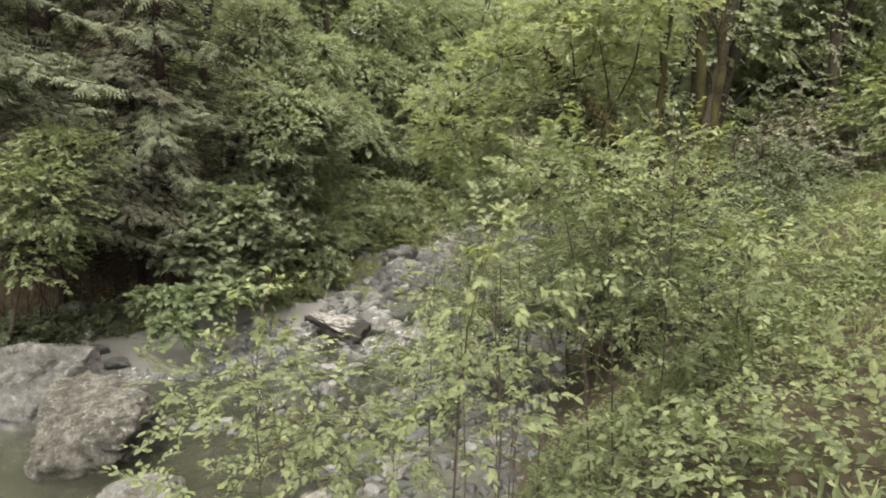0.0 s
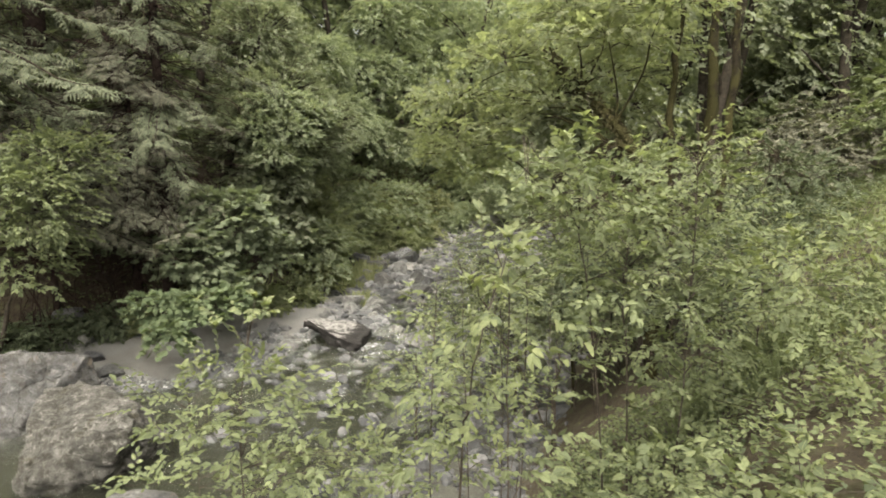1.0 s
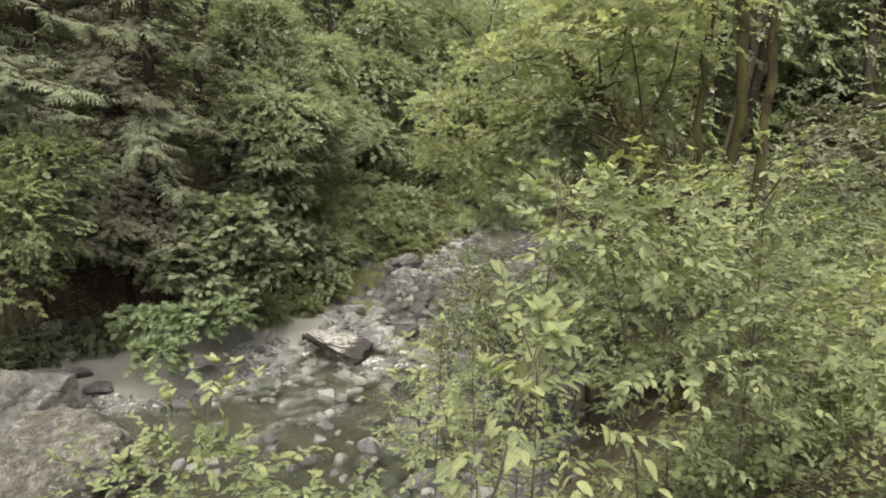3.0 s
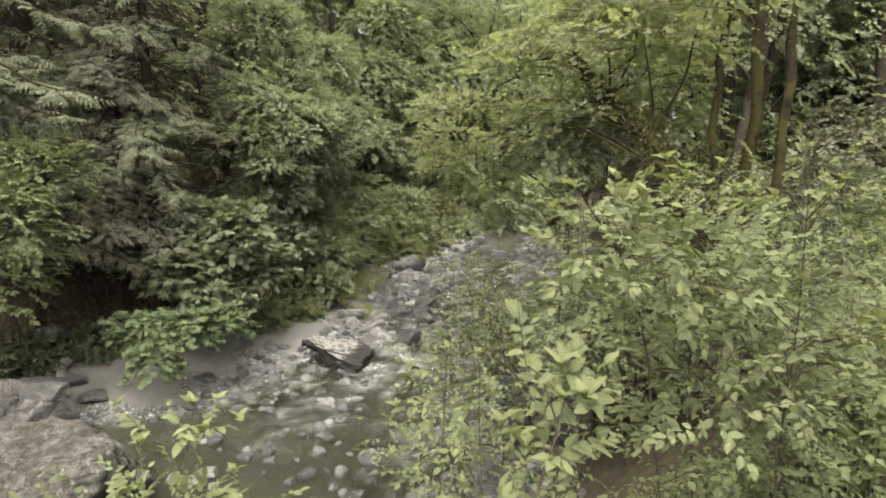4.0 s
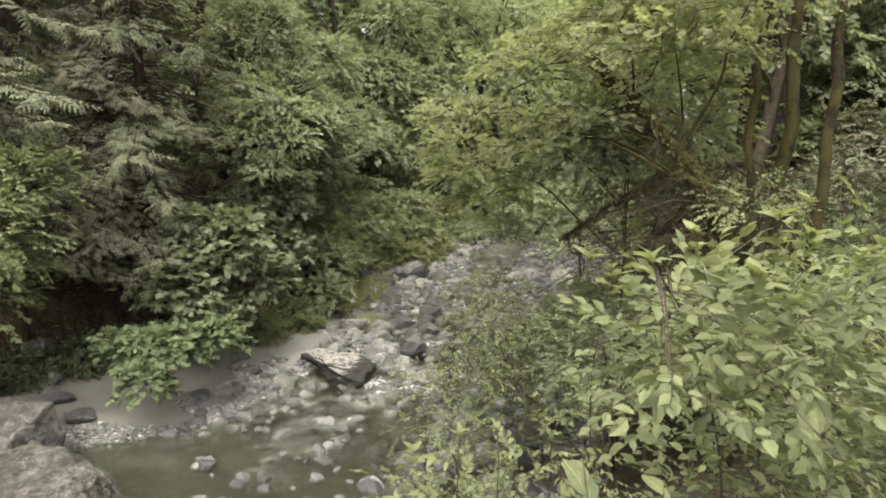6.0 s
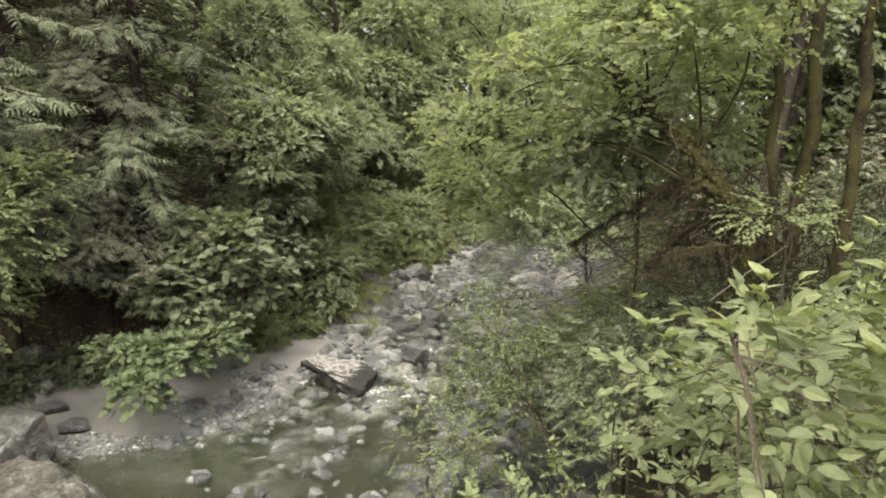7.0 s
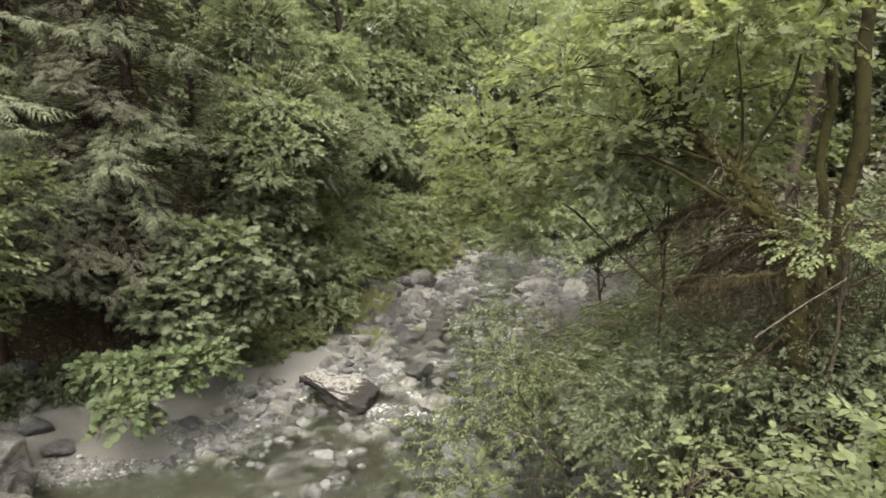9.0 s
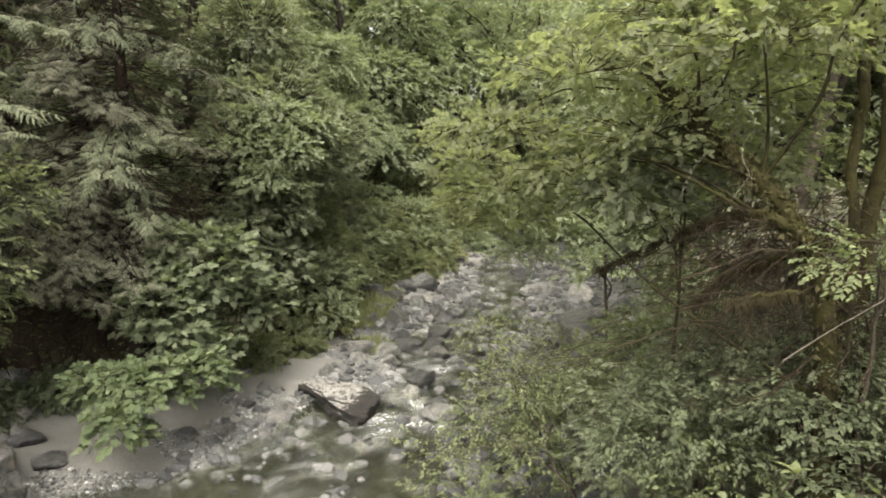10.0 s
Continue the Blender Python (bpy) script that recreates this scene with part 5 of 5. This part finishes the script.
def sapling(name, stems, blobs, n, label, seed, leaf=0.058, count=9, mat=ALDER, length=0.22, shell=0.3, single=280):
    root = tagged(new(name), label=label, category="sapling", group="alder saplings")
    for s in stems:
        part("stem", tube(through_points(s, 16, 0.006), 0.008, 0.0022, 7, 0.06), TWIG, root, smooth=True)
    S = np.concatenate([through_points(s, 40) for s in stems])
    P, u, w = crown(blobs, n, seed, shell, -0.8)
    A = unit(u * (1, 1, 0.3) + rng.normal(size=u.shape) * 0.35 + (0, 0, 0.15))
    bits = []
    for p, a in zip(P, A):
        d = np.linalg.norm(S - (p - (0, 0, 0.15)), axis=1)
        q = S[np.argmin(d)]
        if rng.uniform() < 0.2:
            bits.append(tube(np.array([q, (p + q) / 2 + (0, 0, 0.05), p, p + a * length]), 0.0035, 0.0012, 3))
    part("twig", joined(bits), TWIG, root, kind="stuff")
    pos, d, up, sz = leaf_frames(P, A, np.array([0, 0, 1.0]) + u * 0.25 + rng.normal(size=u.shape) * 0.2, length, count, leaf, 0.12)
    order = np.argsort(-pos[:, 2])
    top, rest = order[:single], order[single:]
    y = unit(d[top])
    x = unit(np.cross(y, up[top]))
    z = np.cross(x, y)
    for k, p in enumerate(top):
        m = Matrix([(*(x[k][r], y[k][r], z[k][r]), pos[p][r]) for r in range(3)] + [(0, 0, 0, 1)])
        ob = new("leaf", TIP_MESH if k % 3 == 0 else LEAF_MESH)
        ob.parent = root
        ob.matrix_basis = m @ Matrix.Diagonal((*(sz[p],) * 3, 1))
    part("foliage", scatter(OVAL, pos[rest], d[rest], up[rest], sz[rest]), mat, root, kind="stuff")
    # fresh upright leaves at the growing tips
    tips = [np.asarray(st[-1], float) for st in stems] + [P[i] + A[i] * length for i in np.argsort(-P[:, 2] + rng.normal(size=n) * 0.25)[:max(4, n // 22)]]
    for q in tips:
        turn = rng.uniform(0, 6.28)
        for k in range(int(rng.integers(4, 7))):
            a = turn + k * 2.399
            out = Vector((math.cos(a), math.sin(a), rng.uniform(0.5, 1.9))).normalized()
            across = out.cross(Vector((rng.normal() * 0.2, rng.normal() * 0.2, 1.0))).normalized()
            face = across.cross(out)
            ob = new("leaf", TIP_MESH)
            ob.parent = root
            ob.matrix_basis = Matrix([(across[r], out[r], face[r], q[r]) for r in range(3)] + [(0, 0, 0, 1)]) @ Matrix.Diagonal((*(leaf * rng.uniform(0.7, 1.35),) * 3, 1))
    return root


sapling("alder_sapling", [[(0.03, 3.75, 1.2), (0.08, 3.55, 3.6), (0.11, 3.3, 4.1), (0.15, 3.15, 4.45), (0.28, 3.3, 4.85)], [(0.3, 3.9, 1.4), (0.36, 3.85, 3.0), (0.34, 3.75, 4.0), (0.33, 3.65, 4.72)]],
        [((0.25, 3.4, 4.45), (0.35, 0.3, 0.4)), ((0.36, 3.6, 4.7), (0.25, 0.25, 0.2)), ((0.2, 3.8, 3.7), (0.5, 0.4, 0.4))], 75, "slender young alder with sparse pale leaves", 90, 0.064)
sapling("alder_sapling", [[(1.25, 4.9, 1.8), (1.1, 4.8, 3.6), (0.98, 4.75, 4.5), (0.85, 4.7, 4.93), (0.55, 4.2, 5.3), (0.42, 3.95, 5.42)], [(1.5, 5.2, 1.8), (1.42, 5.25, 3.8), (1.39, 5.26, 4.35), (1.45, 5.2, 5.0), (1.46, 5.15, 5.5)], [(1.7, 5.0, 1.8), (1.75, 4.9, 3.6), (1.7, 4.7, 4.8), (1.65, 4.63, 5.58)], [(0.7, 6.1, 1.2), (0.75, 6.1, 3.4), (0.72, 5.9, 4.5), (0.73, 5.6, 5.12)]],
        [((0.5, 4.05, 5.2), (0.22, 0.22, 0.18)), ((0.8, 4.4, 5.05), (0.35, 0.3, 0.28)), ((0.75, 4.1, 5.1), (0.25, 0.25, 0.25)), ((1.1, 4.4, 5.0), (0.35, 0.3, 0.3)), ((0.8, 4.3, 5.15), (0.35, 0.3, 0.22)), ((1.27, 5.1, 4.95), (0.34, 0.32, 0.22)), ((1.6, 5.1, 5.05), (0.32, 0.32, 0.24)), ((1.65, 4.65, 5.3), (0.3, 0.3, 0.25)), ((0.95, 4.1, 4.65), (0.35, 0.3, 0.3)), ((1.4, 4.8, 4.6), (0.6, 0.5, 0.4)), ((2.0, 5.3, 4.8), (0.55, 0.5, 0.4)), ((0.84, 5.85, 4.58), (0.22, 0.24, 0.26)), ((1.35, 6.0, 4.4), (0.45, 0.4, 0.33)), ((1.5, 5.0, 4.0), (0.7, 0.6, 0.5)), ((1.4, 5.7, 4.5), (0.4, 0.35, 0.28)), ((1.9, 5.9, 4.6), (0.5, 0.4, 0.35)), ((2.4, 6.1, 4.5), (0.5, 0.4, 0.4))], 860, "bushy young alder clump with pale green leaves", 91, 0.055)
sapling("alder_sapling", [[(2.6, 5.9, 2.6), (2.5, 6.0, 3.8), (2.6, 6.2, 4.8)], [(2.9, 6.2, 2.7), (3.1, 6.5, 4.0), (3.2, 6.8, 4.9)]],
        [((2.7, 6.2, 3.75), (0.75, 0.6, 0.4)), ((3.4, 6.8, 3.9), (0.7, 0.6, 0.4)), ((2.1, 5.9, 3.75), (0.6, 0.5, 0.4)), ((2.4, 4.7, 4.4), (0.5, 0.4, 0.4))], 260, "bushy alder growth on the near bank", 92, 0.066)
sapling("alder_sapling", [[(-1.3, 4.0, 0.9), (-1.25, 4.1, 2.6), (-1.3, 4.25, 3.7), (-1.2, 4.3, 4.42)], [(-1.7, 4.6, 0.8), (-1.8, 4.8, 2.4), (-1.9, 4.9, 3.5)]],
        [((-1.3, 4.2, 3.7), (0.5, 0.45, 0.5)), ((-1.25, 4.3, 4.2), (0.2, 0.2, 0.22)), ((-1.9, 4.9, 3.4), (0.5, 0.45, 0.3)), ((-0.8, 3.9, 3.6), (0.5, 0.4, 0.35)), ((-1.6, 3.8, 3.2), (0.5, 0.4, 0.3)), ((-0.6, 4.2, 3.2), (0.5, 0.4, 0.35)), ((-1.1, 4.6, 2.9), (0.6, 0.5, 0.35))], 250, "thin alder sapling with yellow-green leaves by the water", 93)
sapling("alder_sapling", [[(1.7, 3.2, 1.6), (1.75, 3.3, 2.8), (1.8, 3.4, 3.6)], [(2.3, 3.2, 1.9), (2.3, 3.3, 3.2)], [(2.9, 4.2, 2.3), (2.9, 4.3, 3.4)]],
        [((1.7, 3.5, 3.35), (0.55, 0.45, 0.35)), ((2.3, 3.4, 3.5), (0.6, 0.45, 0.35)), ((2.9, 4.4, 3.5), (0.6, 0.5, 0.35)), ((1.3, 4.0, 3.2), (0.5, 0.4, 0.4)), ((3.2, 5.6, 3.3), (0.7, 0.6, 0.4)), ((1.9, 5.2, 3.2), (0.7, 0.6, 0.4))], 330, "low leafy alder thicket on the near bank", 94, 0.07)

sapling("alder_sapling", [[(-0.5, 5.2, 0.9), (-0.45, 5.2, 2.2), (-0.4, 5.1, 3.0)], [(0.6, 5.5, 1.0), (0.62, 5.6, 2.4), (0.7, 5.6, 3.2)], [(-1.6, 6.0, 0.6), (-1.6, 6.0, 2.4)]],
        [((-0.45, 5.2, 2.75), (0.8, 0.6, 0.4)), ((0.6, 5.6, 2.9), (0.8, 0.6, 0.5)), ((-1.6, 6.0, 2.3), (0.7, 0.6, 0.35)), ((-2.3, 6.2, 2.5), (0.6, 0.5, 0.35)), ((0.1, 6.4, 2.2), (0.7, 0.6, 0.35))], 120, "sprawling alder sprouts above the stony shore", 95, 0.065)

def rooted(x, y, *rest):
    """A stem's points, from the soil at x, y upwards."""
    return [(x, y, float(land(x, y)) - 0.1), *rest]


sapling("alder_sapling", [rooted(0.15, 5.6, (0.2, 5.55, 2.4), (0.13, 5.4, 4.32)), rooted(-0.1, 5.2, (-0.12, 5.15, 2.6), (-0.06, 5.02, 4.46)), rooted(0.55, 6.3, (0.55, 6.2, 2.8), (0.48, 5.9, 4.15)), rooted(1.15, 7.3, (1.15, 7.2, 2.8), (1.15, 7.1, 4.0))],
        [((0.05, 5.2, 4.1), (0.3, 0.28, 0.28)), ((0.45, 5.9, 3.9), (0.32, 0.3, 0.28)), ((0.1, 5.8, 3.4), (0.5, 0.4, 0.35)), ((-0.25, 7.4, 2.7), (0.6, 0.5, 0.35)), ((1.15, 7.2, 3.7), (0.32, 0.32, 0.28)), ((0.5, 6.8, 3.0), (0.6, 0.5, 0.4))], 175, "thin alder sprouts with pale leaves above the shore", 96, 0.055, single=200)

# grass and weeds on the near bank's crest
def grass(name, n, box, lo, hi, label, where, mat=GRASS):
    x, y = rng.uniform(box[0], box[1], n), rng.uniform(box[2], box[3], n)
    ok = where(x, y)
    x, y = x[ok], y[ok]
    P = np.stack([x, y, land(x, y) - 0.02], -1)
    d = np.array([0, 0, 1.0]) + rng.normal(size=P.shape) * 0.45
    T = (np.array([(-0.035, 0, 0), (0.035, 0, 0), (0.03, 0.55, 0.02), (0, 1, 0.2)]), np.array([(0, 1, 2), (0, 2, 3)]))
    tagged(new(name, mesh(name, *scatter(T, P, d, rng.normal(size=P.shape) + (0, 0, 0.2), rng.uniform(lo, hi, len(x))), mat)), label=label, category="grass", kind="stuff")


def weeds(name, n, box, size, tall, label, where, mat):
    """Low leafy ground cover, leaf by leaf."""
    x, y = rng.uniform(box[0], box[1], n), rng.uniform(box[2], box[3], n)
    ok = where(x, y)
    x, y = x[ok], y[ok]
    lump = 0.35 + 0.65 * np.clip(0.5 + bumps(x * 1.1, y * 1.1), 0, 1)
    P = np.stack([x, y, land(x, y) + tall * lump * rng.uniform(0.1, 1, len(x)) ** 0.7], -1)
    d = rng.normal(size=P.shape) * (1, 1, 0.35)
    tagged(new(name, mesh(name, *scatter(DIAMOND, P, d, np.array([0, 0, 1.0]) + rng.normal(size=P.shape) * 0.4, size * rng.uniform(0.6, 1.4, len(x))), mat)), label=label, category="plants", kind="stuff")


rng = np.random.default_rng(107)
def patch(x, y, k):
    """Slow drifts of one kind of weed over the bank, from 0 to 1."""
    return np.clip(0.5 + 1.1 * bumps(x * 0.55 + 3.7 * k, y * 0.55 - 2.1 * k), 0, 1)


def near_bank(x, y):
    return (x > line(y, RIGHT_FOOT) + 0.4 + 0.3 * np.sin(3 * y)) & (np.hypot(x - 2, y - 4) < 6 + 2.2 * rng.normal(size=x.shape))


def clear_of_thicket(x, y):
    return (x > line(y, RIGHT_FOOT) + 0.5) & (((x - 3.5) / 2.3) ** 2 + ((y - 10.6) / 2.4) ** 2 > 1 + 0.3 * bumps(3 * x, 3 * y))


weeds("near_weeds", 80000, (-4, 9, -5, 8), 0.05, 0.42, "small leafy weeds close over the near bank", lambda x, y: near_bank(x, y) & (rng.uniform(size=x.shape) < 0.55 + 0.45 * patch(x, y, 0)), BRUSH)
weeds("near_herbs", 42000, (-4, 9, -5, 8), 0.075, 0.3, "dark green herbs among the near weeds", lambda x, y: near_bank(x, y) & (rng.uniform(size=x.shape) < patch(x, y, 1) - 0.25), SHADE_DARK)
weeds("near_litter", 12000, (-4, 9, -5, 10), 0.03, 0.08, "dry brown leaf litter on the near bank", lambda x, y: near_bank(x, y), DRY)
weeds("bank_weeds", 44000, (-1, 9, 4, 15), 0.055, 0.45, "knee-high leafy weeds covering the near bank", lambda x, y: clear_of_thicket(x, y) & (rng.uniform(size=x.shape) < 0.15 + 0.85 * patch(x, y, 2)), BRUSH)
weeds("bank_dry_weeds", 16000, (2, 12, 5, 16), 0.035, 0.4, "ochre dry weeds on the near bank", lambda x, y: clear_of_thicket(x, y) & (rng.uniform(size=x.shape) < patch(x, y, 3) - 0.2), DRY)
grass("near_grass", 16000, (1.2, 6, 1, 7), 0.1, 0.3, "fresh grass among weeds on the near bank", lambda x, y: near_bank(x, y) & (patch(x, y, 4) > 0.3), BRUSH)
weeds("crest_weeds", 26000, (4, 24, 5, 30), 0.12, 0.5, "rough weeds and herbs on the bank crest", lambda x, y: x > line(y, RIGHT_FOOT) + 3.0, BRUSH)
weeds("slope_weeds", 40000, (-20, 2, 17, 55), 0.16, 0.5, "ferns and weeds on the shaded far slope", lambda x, y: x < line(y, LEFT_FOOT) - 0.3, BRUSH)
weeds("far_weeds", 30000, (-8, 34, 40, 75), 0.3, 0.9, "pale undergrowth in the woods behind", lambda x, y: (x > line(y, RIGHT_FOOT) - 2) | (x < line(y, LEFT_FOOT) + 1), HAZE_PALE)
grass("bank_grass", 9000, (3, 16, 5, 17), 0.1, 0.35, "thin grass among weeds on the bank crest", lambda x, y: x > line(y, RIGHT_FOOT) + 3)
grass("far_bank_grass", 16000, (-9, 4, 19, 46), 0.2, 0.6, "rough yellow-green grass along the far bank", lambda x, y: (x < line(y, LEFT_FOOT) + 0.6) & (x > line(y, LEFT_FOOT) - 3.5))
grass("shore_grass", 6500, (-5.2, -2.6, 23.4, 30.5), 0.2, 0.5, "yellow-green grass between stones at the bank foot", lambda x, y: (patch(x, y, 5) > 0.35) & (x < line(y, LEFT_FOOT) + 1.3))
grass("bar_grass", 500, (-3.4, -2.3, 21.9, 23.0), 0.2, 0.5, "grass tuft among the creek stones", lambda x, y: (x + 2.8) ** 2 + (y - 22.4) ** 2 < 0.25)

# ---- woods behind, with unseen trees added behind the camera ----
def wood_tree(name, h, seed, mat, leaf, label, n=460, reach=2.3):
    r = h * 0.2
    blobs = [((rng.normal() * r * 0.55, rng.normal() * r * 0.55, h * f), (r * rng.uniform(0.7, 1.1),) * 2 + (r * 0.7,)) for f in (0.3, 0.42, 0.52, 0.62, 0.72, 0.82, 0.92)]
    return plant(name, (0, 0, 0), blobs, n, DIAMOND, leaf, mat, BARK, 6, leaf * reach, seed, (h * 0.014, h * 0.004), label=label, category="tree", droop=0.25, twigs=0.04)


rng = np.random.default_rng(108)
kinds = [wood_tree("woodland_tree", 16, 201, HAZE_PALE, 0.33, "hazy green broadleaf tree in the woods behind", 640), wood_tree("woodland_tree", 14, 202, MAPLE, 0.28, "mid-green broadleaf tree in the woods behind", 620),
         wood_tree("woodland_tree", 18, 203, HAZE_PALE, 0.35, "tall pale green tree in the woods behind", 640), wood_tree("woodland_tree", 12, 204, BRUSH, 0.32, "dark green tree in the woods behind"),
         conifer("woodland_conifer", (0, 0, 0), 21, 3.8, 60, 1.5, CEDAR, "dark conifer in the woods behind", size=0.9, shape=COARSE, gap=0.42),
         wood_tree("woodland_tree", 13, 205, MAPLE, 0.185, "leafy broadleaf tree at the wood's edge", 900, 2.6), wood_tree("woodland_tree", 18, 206, HAZE_PALE, 0.55, "distant hazy green tree at the back of the woods", 480)]
spots = [(-12, 36), (-14, 23), (-13, 31), (-9, 34), (-13, 26), (-9.5, 24.5), (-10, 40), (-6, 44), (-3, 50), (-10.5, 21.5), (-8, 52), (1, 55), (-14, 46), (-16, 26), (-17, 18), (-15, 12), (-9, 30), (4, 60), (-4, 63), (9, 64), (-12, 26), (-8, 47),
         (9, 36), (12, 30), (9.5, 26), (12.5, 22), (11.5, 19), (15.5, 17), (15, 26), (16, 34), (13, 41), (10.5, 46), (19, 20), (22, 12), (-12.5, 20.5), (-13.5, 17.2), (-11.5, 24), (-16, 21), (-6, 39), (6.6, 17.6), (8.2, 20.6), (6.9, 24.8),
         # (8, -2.5) to (13, -2): unseen trees added to shade the near bank
         (8.5, 22), (10, 42), (12, 46), (14, 52), (11, 38), (15, 58), (9.5, 32), (12.5, 36), (8, 56), (3.5, 57), (6, 61), (1.5, 62), (-1, 58), (10, 66), (5, 66), (14, 24), (17.5, 30), (13.5, 21), (17, 24), (20, 33), (-12, 30.5), (-11, 36), (-15.5, 35), (-9.5, 44), (16, 40), (8, -2.5), (10.5, 3), (6.5, -7), (13, -2), (-24, 2), (-22, -22), (2, -34), (24, -20), (29, 4), (-4.5, 45), (-18, 40), (-20, 32), (-13, 56), (-18, 52), (-9, 62), (-3, 70), (2, 69), (8, 72), (13, 66), (19, 62), (24, 56), (22, 46), (25, 40), (22, 27), (26, 32), (-21, 24), (-15, 24.5), (-17.5, 28), (-8.5, 29.5), (-10.5, 33.5), (-11.6, 28), (-6.5, 48), (-5, 54), (13, 27.5), (15.5, 29), (18, 27), (11.5, 24.5), (17.5, 36), (20, 38), (0, 74), (4.5, 77), (9, 79), (-4.5, 76), (-9, 74), (14, 76), (2, 80), (7, 82), (-3, 66), (-1, 72), (-6.5, 69), (-2.5, 79), (1, 66), (-1.8, 54), (0.3, 51.5), (-5.2, 53)]
for k, (x, y) in enumerate(spots):
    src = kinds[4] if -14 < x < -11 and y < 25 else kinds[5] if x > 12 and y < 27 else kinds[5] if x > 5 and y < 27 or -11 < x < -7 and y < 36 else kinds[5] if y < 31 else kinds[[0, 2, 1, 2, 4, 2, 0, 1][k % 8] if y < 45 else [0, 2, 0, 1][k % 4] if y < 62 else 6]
    m = pose(x, y, float(land(x, y)) - 0.1, 0, 0, rng.uniform(0, 360))
    if k < 7:
        kinds[k].matrix_basis = m
    else:
        copy_thing(src, m)
for k in range(16):
    x = -40 + 6.4 * k + rng.uniform(-1.5, 1.5)
    y = 84 - 0.006 * (x - 8) ** 2 + rng.uniform(-3, 3)
    copy_thing(kinds[6], pose(x, y, float(land(x, y)) - 0.1, 0, 0, rng.uniform(0, 360)) @ Matrix.Diagonal((1.7, 1.7, 1.45, 1)))


# undergrowth bushes of the woods, in three kinds plus one leafed dark for shade
def undergrowth(seed, mat, leaf):
    return plant("undergrowth_bush", (0, 0, 0), [((0, 0, 0.9), (1.2, 1.1, 0.8)), ((0.8, -0.3, 0.6), (0.8, 0.8, 0.5)), ((-0.7, 0.3, 1.4), (0.8, 0.8, 0.6))], 190, DIAMOND, leaf, mat, TWIG, 9, 0.35, seed, (0.03, 0.012),
                 label="brown-green bush with shade-dark leaves in the undergrowth" if mat is HEMLOCK else "leafy green bush in the undergrowth", category="bush", group="undergrowth bushes")


rng = np.random.default_rng(109)
bushes = [undergrowth(301, HAZE_PALE, 0.17), undergrowth(302, MAPLE, 0.15), undergrowth(303, BRUSH, 0.15), undergrowth(304, HEMLOCK, 0.13)]
places = [(2.2, 45.5, 1.5), (4.6, 46.5, 1.6), (6.4, 21.8, 1.1), (6.2, 15.2, 1.1), (0.6, 44.5, 1.4), (6.6, 44.2, 1.5), (5.5, 43.0, 1.0), (-3.0, 44, 1.6), (-1.0, 46, 1.8), (1.5, 49, 2.0), (4, 52, 2.0), (7, 55, 2.2), (6.8, 47.5, 1.6), (9, 44, 1.6), (8.5, 40, 1.5), (8.6, 35, 1.4), (8.8, 31, 1.4), (8.2, 27.5, 1.3), (7.4, 24.5, 1.2),
          (5.6, 19.6, 1.0), (9.8, 23, 1.5), (10, 28, 1.6), (11, 34, 1.7), (7, 18, 1.2), (8.6, 19.6, 1.4), (8.2, 15.6, 1.2), (9.8, 16.6, 1.3), (11.5, 16, 1.4), (10.5, 13.6, 1.2), (12.5, 14.0, 1.4), (13.5, 19, 1.6), (12, 25, 1.6),
          (-7.5, 25.5, 1.4), (-10.5, 22.8, 1.5), (-12.5, 22.4, 1.6), (-12, 19.2, 1.5), (-14, 18.6, 1.6), (-9.4, 26, 1.6), (-10.8, 28.5, 1.7), (-15, 16, 1.6), (-7.2, 30, 1.5), (-7, 34, 1.6), (-9.5, 20.6, 1.3), (-11.5, 18.4, 1.2), (-13, 16, 1.3), (-14, 13.5, 1.3), (-6.5, 39, 1.6), (-8, 43, 1.8), (-4.6, 41, 1.6), (2, 58, 2.4), (10, 60, 2.4), (-4, 56, 2.4), (14.5, 26, 2.2), (16.5, 29, 2.4), (18.5, 32, 2.6), (13.5, 24, 1.9), (20, 35, 2.8), (15.5, 33, 2.6)]
for k, (x, y, s) in enumerate(places):
    m = pose(x, y, float(land(x, y)) - 0.05, 0, 0, rng.uniform(0, 360))
    # right-hand bushes take the darker kinds, shade put into their leaf colour
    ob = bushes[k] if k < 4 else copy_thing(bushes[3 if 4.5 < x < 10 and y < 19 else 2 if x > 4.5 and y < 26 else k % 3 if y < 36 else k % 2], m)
    ob.matrix_basis = m @ Matrix.Diagonal((s, s, s, 1))
